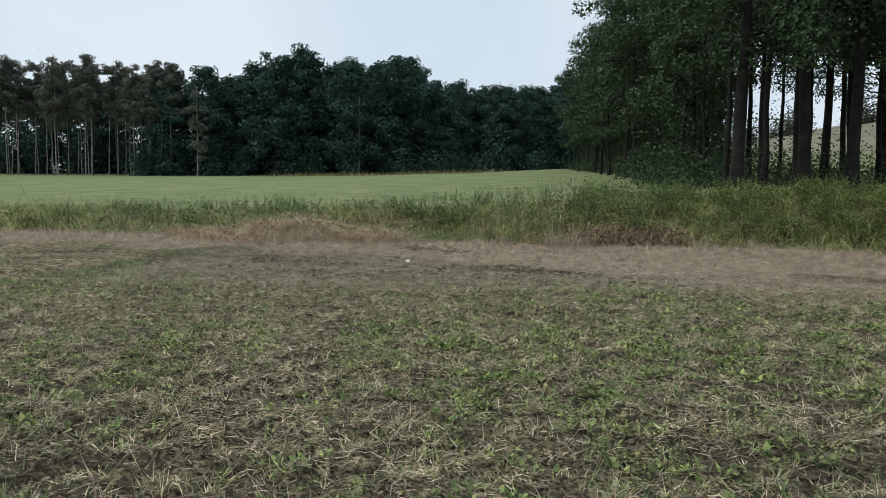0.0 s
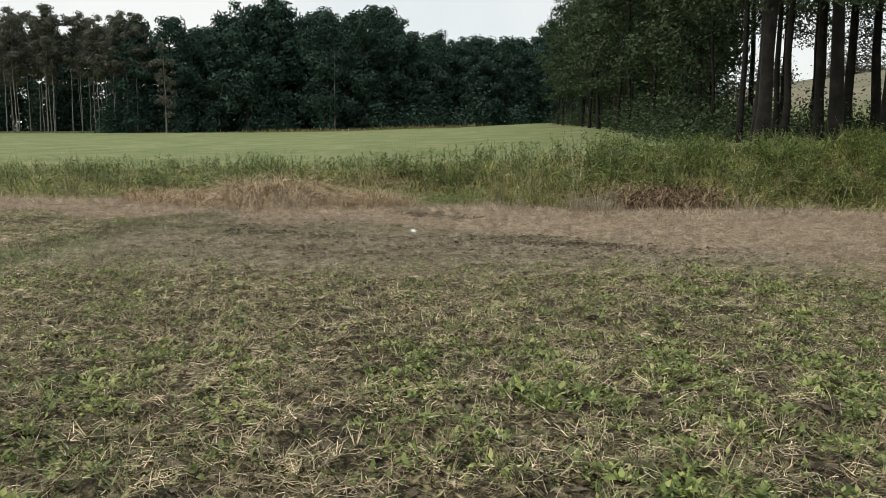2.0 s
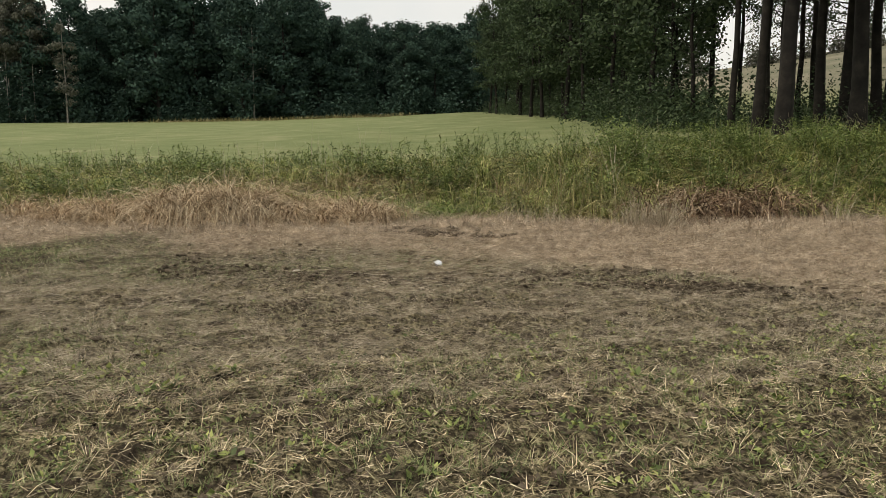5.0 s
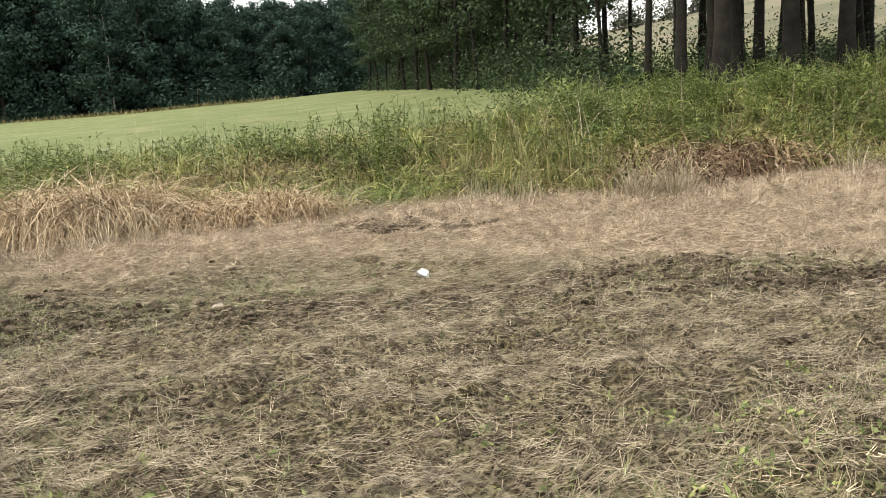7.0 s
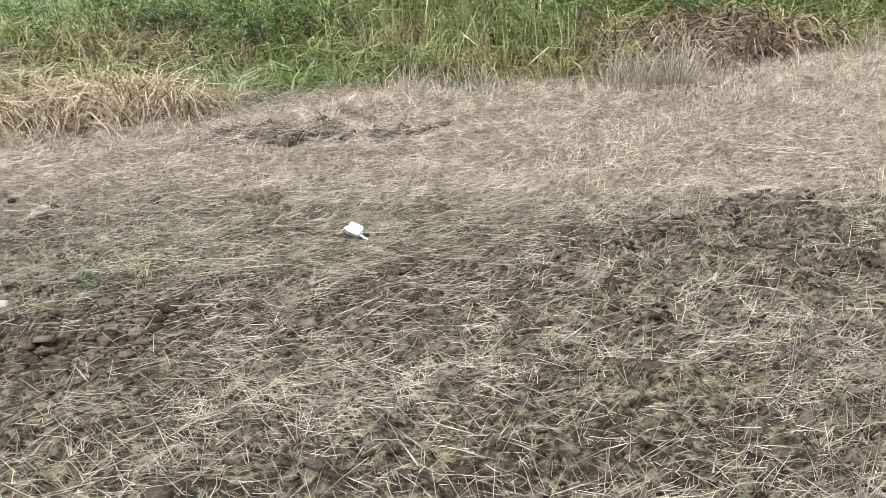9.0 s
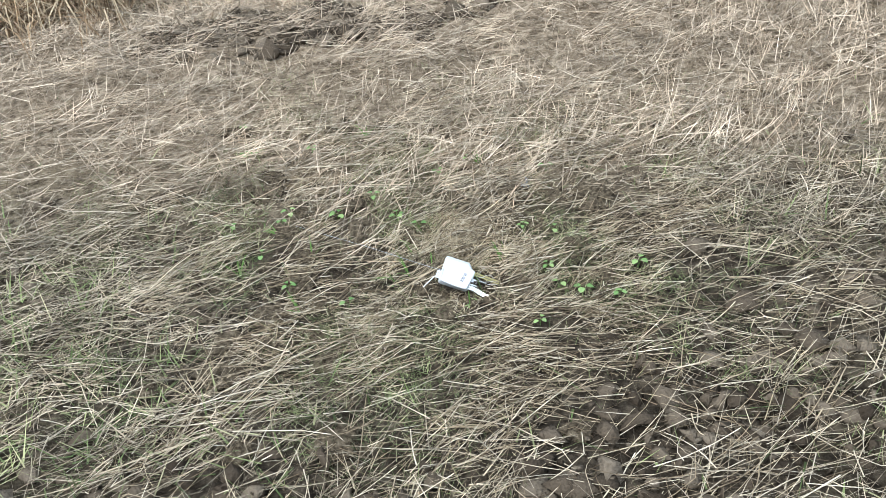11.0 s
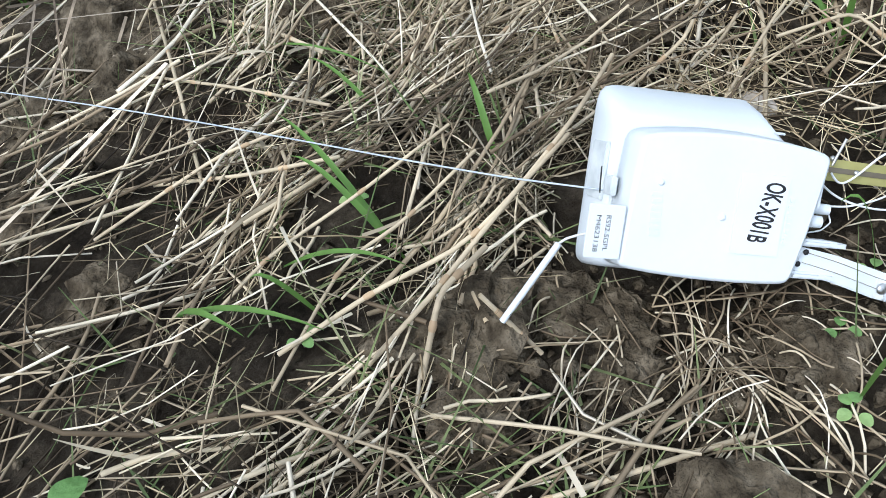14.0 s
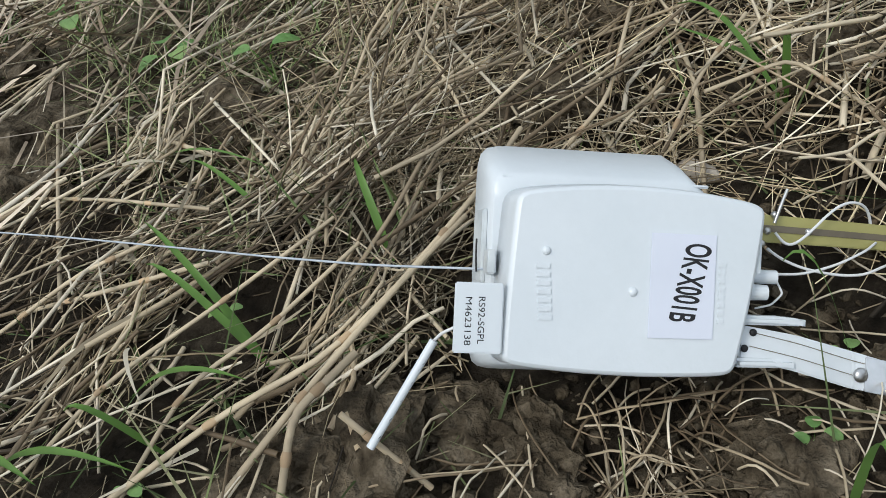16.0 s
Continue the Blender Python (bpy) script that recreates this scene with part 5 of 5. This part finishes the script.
def plate(rows, count=112):
    """Closed body from rows of (z, grow): a four-cornered outline with bowed sides and tight corners, grown or shrunk."""
    corners = [np.array(c) for c in ((-0.0356, 0.0260), (0.0412, 0.0252), (0.0328, -0.0264), (-0.0384, -0.0246))]
    bow = (0.0036, 0.001, 0.0018, 0.0004)
    pts = []
    for a, b, h in zip(corners, corners[1:] + corners[:1], bow):
        d = b - a
        out = np.array([-d[1], d[0]]) / np.linalg.norm(d)
        for t in np.arange(count // 4) / (count // 4):
            pts.append(a + d * t + out * h * 4 * t * (1 - t))
    p = np.array(pts)
    for _ in range(3):
        p = (np.roll(p, 1, 0) + 2 * p + np.roll(p, -1, 0)) / 4
    tan = np.roll(p, -1, 0) - np.roll(p, 1, 0)
    out = np.stack([-tan[:, 1], tan[:, 0]], 1) / np.linalg.norm(tan, axis=1)[:, None]
    bm = bmesh.new()
    rings = [[bm.verts.new((x + ox * g, y + oy * g, z)) for (x, y), (ox, oy) in zip(p, out)] for z, g in rows]
    for r0, r1 in zip(rings, rings[1:]):
        for i in range(len(p)):
            f = bm.faces.new((r0[i], r1[i], r1[(i + 1) % len(p)], r0[(i + 1) % len(p)]))
            f.smooth = True
    bm.faces.new(rings[0])
    bm.faces.new(rings[-1][::-1])
    bmesh.ops.recalc_face_normals(bm, faces=bm.faces)
    return bm


def slab(x0, x1, y0, y1, z0, z1, bevel=0.0005):
    bm = bmesh.new()
    bmesh.ops.create_cube(bm, size=1)
    for v in bm.verts:
        v.co = Vector(((x0 + x1) / 2 + v.co.x * (x1 - x0), (y0 + y1) / 2 + v.co.y * (y1 - y0), (z0 + z1) / 2 + v.co.z * (z1 - z0)))
    bmesh.ops.bevel(bm, geom=bm.edges[:], offset=bevel, segments=2, affect="EDGES")
    return bm


def tube_part(name, points, radius, mat, parent, label="", sides=8, n=28):
    """A bent wire or cord through the given places."""
    p = np.array(points, float)
    s = np.linspace(0, len(p) - 1, n)
    c = np.stack([np.interp(s, np.arange(len(p)), p[:, i]) for i in range(3)], 1)
    for _ in range(4):
        c[1:-1] = (c[:-2] + 2 * c[1:-1] + c[2:]) / 4
    v, f = tubes(c[None], np.full((1, n), radius), sides)
    ob = mesh_np(name, v, f, mat, smooth=True)
    return under(ob, parent, label) if parent else ob


def beam(name, points, half_w, half_t, mat, parent, label=""):
    """A flat bar along the given centre line, wide in y."""
    bm = bmesh.new()
    rings = []
    for (x, y, z), hw in zip(points, half_w):
        rings.append([bm.verts.new((x, y + a * hw, z + b * half_t)) for a, b in ((-1, -1), (1, -1), (1, 1), (-1, 1))])
    for a, b in zip(rings, rings[1:]):
        for i in range(4):
            bm.faces.new((a[i], b[i], b[(i + 1) % 4], a[(i + 1) % 4]))
    bm.faces.new(rings[0])
    bm.faces.new(rings[-1])
    bmesh.ops.recalc_face_normals(bm, faces=bm.faces)
    bmesh.ops.bevel(bm, geom=bm.edges[:], offset=half_t * 0.5, segments=2, affect="EDGES")
    return part(name, bm, mat, parent, label)


def lettering(name, text, m, length, tall, mat, parent, label, bold=0.0):
    """Flat letters along x from the origin, fitted to length and tall, then moved by m."""
    cu = bpy.data.curves.new("letters", "FONT")
    cu.body, cu.size, cu.offset, cu.extrude = text, 1.0, bold, 0.0
    tmp = bpy.data.objects.new("letters", cu)
    scene.collection.objects.link(tmp)
    bpy.context.view_layer.update()
    me = bpy.data.meshes.new_from_object(tmp)
    bpy.data.objects.remove(tmp)
    co = np.array([v.co[:] for v in me.vertices])
    lo, hi = co.min(0), co.max(0)
    for v in me.vertices:
        v.co = m @ Vector(((v.co.x - lo[0]) / (hi[0] - lo[0]) * length, (v.co.y - lo[1]) / (hi[1] - lo[1]) * tall, 0))
    me.name = name
    me.materials.clear()
    me.materials.append(mat)
    return under(new(name, me), parent, label)


def build_instrument():
    u = Vector((0.7645, -0.5213, -0.3792)).normalized()
    w = Vector((0.5941, 0.3413, 0.7284))
    w = (w - u * w.dot(u)).normalized()
    nrm = u.cross(w)
    m = Matrix((u, w, nrm)).transposed().to_4x4()
    m.translation = (-0.6572, 18.9042, 0.0507)
    root = new("weather_instrument")
    root.matrix_basis = m
    tagged(root, "white plastic weather balloon instrument lying on straw and soil", "weather instrument")
    mm = 0.001
    cover = part("front_cover", plate([(0.0012, -0.0016), (0.0008, -0.0011), (0.0005, -0.0006), (0.0001, -0.0003), (-0.001, 0.0), (-0.006, 0.0003), (-0.0138, 0.0012), (-0.0146, -0.0005)]), PLASTIC, root,
                 "smooth white front cover")
    part("rear_shell", loft([[a * mm for a in r] for r in (
        (-14.5, 37, 36, 25, 28), (-14.8, 39.5, 38.5, 26.5, 31.2), (-16, 40.5, 39.5, 27.5, 33), (-26, 41.4, 39.4, 30, 38.5), (-38, 41.6, 37.5, 32, 43.6), (-41.5, 40.8, 36.5, 32, 44),
        (-43.2, 39.5, 35.3, 31, 43), (-44, 37, 33, 29, 41))], 120, 15, 1.62), PLASTIC, root, "white rear shell with a stepped rim").data.set_sharp_from_angle(angle=radians(38))
    part("end_panel", slab(-0.0424, -0.0404, -0.002, 0.021, -0.034, -0.018), PANEL, root, "frosted grey end panel")
    part("latch_slot", slab(-0.0418, -0.0392, 0.001, 0.0085, -0.0165, -0.0085), PANEL, root, "grey latch recess")
    tube_part("spring_clip", [(-0.0446, 0.0015, -0.012), (-0.0448, 0.005, -0.0125), (-0.0446, 0.0115, -0.014)], 0.0003, INK, root, "thin dark wire clip", 6)
    part("cover_rib", slab(-0.0375, 0.030, 0.0308, 0.0318, -0.0162, -0.015, 0.0004), PLASTIC, root)
    tab = part("name_tab", slab(-0.0527, -0.0385, -0.0215, -0.0012, 0.0005, 0.0019, 0.0004), PLASTIC, root, "thin white flap printed with model and serial")
    down = Matrix(((0, 1, 0, 0), (-1, 0, 0, 0), (0, 0, 1, 0), (0, 0, 0, 1)))
    lettering("model_lettering", "RS92-SGPL", Matrix.Translation((-0.0458, -0.0052, 0.00196)) @ down, 0.0135, 0.0019, INK, tab, "dark grey printed letters", 0.0)
    lettering("serial_lettering", "M4623138", Matrix.Translation((-0.0496, -0.0054, 0.00196)) @ down, 0.0138, 0.0019, INK, tab, "dark grey printed digits", 0.0)
    sticker = part("paper_sticker", slab(0.0050, 0.0250, -0.0155, 0.0155, 0.0012, 0.00172, 0.0001), PAPER, root, "pale bluish paper sticker")
    slant = Matrix(((-0.206, 0.9974, 0, 0.0157), (-0.979, -0.072, 0, 0.0130), (0, 0, 1, 0.00179), (0, 0, 0, 1)))
    lettering("sticker_lettering", "OK-X001B", slant, 0.0237, 0.0082, INK, sticker, "tall black printed letters", 0.02)
    # raised maker's mark as plain bars, and a small moulded word as bars
    for k in range(7):
        y = 0.0045 - k * 0.0025
        part("raised_bar", slab(-0.0295 + 0.0002 * k, -0.0252 + 0.0002 * k, y - 0.0009, y + 0.0007, 0.0008, 0.00165, 0.0002), PLASTIC, root)
    bm = bmesh.new()
    bmesh.ops.create_uvsphere(bm, u_segments=14, v_segments=8, radius=0.0014, matrix=Matrix.Translation((-0.0265, 0.0088, 0.0009)))
    part("raised_dot", bm, PLASTIC, root)
    for k in range(8):
        y = 0.0068 - k * 0.0024
        part("raised_bar", slab(0.0262, 0.0284, y - 0.0008, y + 0.0007, 0.0008, 0.0016, 0.0002), PLASTIC, root)
    bm = bmesh.new()
    bmesh.ops.create_uvsphere(bm, u_segments=16, v_segments=8, radius=0.0016, matrix=Matrix.Translation((0, -0.0022, 0.0006)))
    part("mould_dot", bm, PLASTIC, root)
    # end fittings
    for x, y, z, r, h in ((0.0425, -0.0012, -0.006, 0.0026, 0.006), (0.0455, 0.0036, -0.010, 0.0024, 0.010)):
        bm = bmesh.new()
        bmesh.ops.create_cone(bm, cap_ends=True, segments=20, radius1=r, radius2=r * 0.9, depth=h, matrix=Matrix.Translation((x, y, z)) @ Matrix.Rotation(radians(80), 4, "Y"))
        part("lug", bm, PLASTIC, root)
    part("end_rim", slab(0.0385, 0.0412, 0.004, 0.0215, -0.0105, -0.001, 0.0008), PLASTIC, root)
    for x1, y, z in ((0.0585, -0.0098, -0.007), (0.0555, -0.0228, -0.006)):
        beam("hinge_plate", [(0.034, y, z), (x1 - 0.006, y, z), (x1, y - 0.0004, z)], [0.0015, 0.0014, 0.001], 0.004, PLASTIC, root, "white hinge plate")
    arm = beam("sensor_arm", [(0.037, -0.0165, -0.006), (0.055, -0.0195, -0.005), (0.073, -0.0240, -0.003), (0.082, -0.0256, 0.0)], [0.0052, 0.0056, 0.0058, 0.005], 0.0012, PLASTIC,
               root, "white plastic sensor arm")
    for dy in (0.0022, -0.0022):
        tube_part("arm_wire", [(0.040, -0.0155 + dy, -0.0042), (0.056, -0.0187 + dy, -0.0034), (0.074, -0.0236 + dy, -0.0014), (0.091, -0.0265 + dy, 0.0045)], 0.00013, COPPER, arm, "thin dark wire", 5)
    beam("sensor_film", [(0.076, -0.0248, -0.0006), (0.092, -0.0272, 0.005), (0.108, -0.0300, 0.013), (0.128, -0.0325, 0.025), (0.146, -0.0345, 0.036)], [0.0054, 0.005, 0.0036, 0.0026, 0.0012], 0.0005, FOIL, arm, "silvery sensor film")
    for x, y, z, r in ((0.0745, -0.0252, -0.0004, 0.0024), (0.0845, -0.0245, 0.0035, 0.0017), (0.0905, -0.0290, 0.0052, 0.0019), (0.041, -0.0135, -0.0042, 0.0012), (0.0385, -0.0185, -0.0045, 0.0012)):
        bm = bmesh.new()
        bmesh.ops.create_uvsphere(bm, u_segments=16, v_segments=10, radius=r, matrix=Matrix.Translation((x, y, z)) @ Matrix.Diagonal((1, 1, 0.6, 1)))
        for f in bm.faces:
            f.smooth = True
        part("sensor_bead", bm, METAL if r > 0.0015 else INK, arm, "shiny metal bead")
    rod = beam("antenna_board", [(0.039, 0.0195, -0.018), (0.075, 0.0188, -0.022), (0.112, 0.018, -0.029)], [0.0046, 0.0044, 0.0044], 0.0007, EPOXY, root, "yellow circuit board antenna strip")
    beam("board_track", [(0.046, 0.0194, -0.0178), (0.075, 0.0188, -0.0211), (0.1115, 0.018, -0.0281)], [0.0011, 0.0011, 0.0011], 0.0002, COPPER, rod, "dark grey board track")
    for x, y, z in ((0.0675, 0.0188, -0.0203), (0.0545, 0.0238, -0.0185), (0.052, 0.0185, -0.0182), (0.050, 0.0142, -0.018)):
        bm = bmesh.new()
        bmesh.ops.create_uvsphere(bm, u_segments=12, v_segments=8, radius=0.0013, matrix=Matrix.Translation((x, y, z)))
        part("solder_joint", bm, METAL, rod, "silvery solder blob")
    tube_part("lead_wire", [(0.0547, 0.018, -0.018), (0.0575, 0.0144, -0.0175), (0.0608, 0.0138, -0.017), (0.0661, 0.0189, -0.016), (0.0718, 0.0251, -0.016), (0.0786, 0.0292, -0.018), (0.0857, 0.0296, -0.02),
                            (0.0911, 0.0272, -0.023), (0.095, 0.021, -0.027)], 0.00048, CABLE, root, "thin white insulated lead wire")
    tube_part("lead_wire", [(0.0522, 0.0127, -0.018), (0.0567, 0.0096, -0.018), (0.0648, 0.0066, -0.018), (0.0768, 0.0048, -0.018), (0.0869, 0.0052, -0.018), (0.0959, 0.009, -0.02), (0.11, 0.012, -0.026)], 0.00048, CABLE, root, "thin white insulated lead wire")
    tube_part("lead_wire", [(0.0465, 0.0042, -0.012), (0.055, 0.0044, -0.017), (0.0649, 0.0047, -0.018), (0.0767, 0.0082, -0.018), (0.0885, 0.0134, -0.02), (0.0955, 0.0165, -0.025)], 0.00045, CABLE, root, "thin white insulated lead wire")
    tube_part("lead_wire", [(0.0526, 0.002, -0.012), (0.0547, -0.0016, -0.012), (0.051, -0.0053, -0.012), (0.0455, -0.0066, -0.012)], 0.00035, CABLE, root, "thin white insulated lead wire")
    tube_part("contact_pin", [(0.0534, 0.021, -0.0165), (0.0547, 0.0257, -0.016), (0.0571, 0.0322, -0.016)], 0.0006, METAL, root, "bent bare metal pin")
    return root


build_instrument()

# the thread to the balloon, and the white unwinder stick
cord = tube_part("cord", [(-0.6830, 18.940, 0.058), (-0.7029, 18.978, 0.055), (-0.7234, 19.020, 0.053), (-0.7477, 19.071, 0.051), (-0.7797, 19.136, 0.049), (-0.8060, 19.190, 0.046), (-0.8371, 19.256, 0.04), (-0.95, 19.47, 0.03)], 0.0004, STRING, None, n=60)
tagged(cord, "thin pale bluish cord stretched over straw", "cord")
stick = new("unwinder_stick")
tagged(stick, "short white plastic stick with dark thread wound round it", "stick")
tube_part("shaft", [(-0.7410, 18.9411, 0.026), (-0.7242, 18.941, 0.036), (-0.7074, 18.941, 0.046)], 0.0014, PLASTIC, stick, sides=12)
for k in range(5):
    t = 0.12 + 0.17 * k
    cx, cy, cz = -0.7410 + 0.0336 * t, 18.9411, 0.026 + 0.020 * t
    tube_part("thread_turn", [(cx + 0.0016 * math.cos(a), cy + 0.0016 * math.sin(a), cz + 0.0009 * a / 6 - 0.0006) for a in np.linspace(0, 6.0, 9)], 0.00025, INK, stick, "dark wound thread", 4, 16)
thread = tube_part("white_thread", [(-0.7074, 18.941, 0.046), (-0.7050, 18.939, 0.0485), (-0.7015, 18.935, 0.051), (-0.697, 18.929, 0.054)], 0.0005, CABLE, None)
tagged(thread, "loose white thread from stick to instrument", "thread")


# faded blue twine and a grey withered leaf clump on the soil behind
def build_twine():
    root = new("blue_twine")
    root.location = (-0.221, 19.30, float(height(np.array(-0.221), np.array(19.30))) + 0.004)
    tagged(root, "tangle of faded blue twine on dark soil", "twine")
    r = np.random.RandomState(5)
    for k in range(7):
        a = r.uniform(0, math.tau)
        pts = [(0.03 * math.cos(a + j) * r.uniform(0.4, 1.2), 0.035 * math.sin(a * 1.3 + j * 1.2) * r.uniform(0.4, 1.2), 0.004 + 0.01 * r.uniform()) for j in range(5)]
        tube_part("strand", pts, 0.0006, TWINE, root, sides=5, n=20)


TWINE = material("blue_twine", [(0.25, 0.32, 0.5), (0.42, 0.46, 0.56)], rough=0.7, source="noise", scale=200)
build_twine()
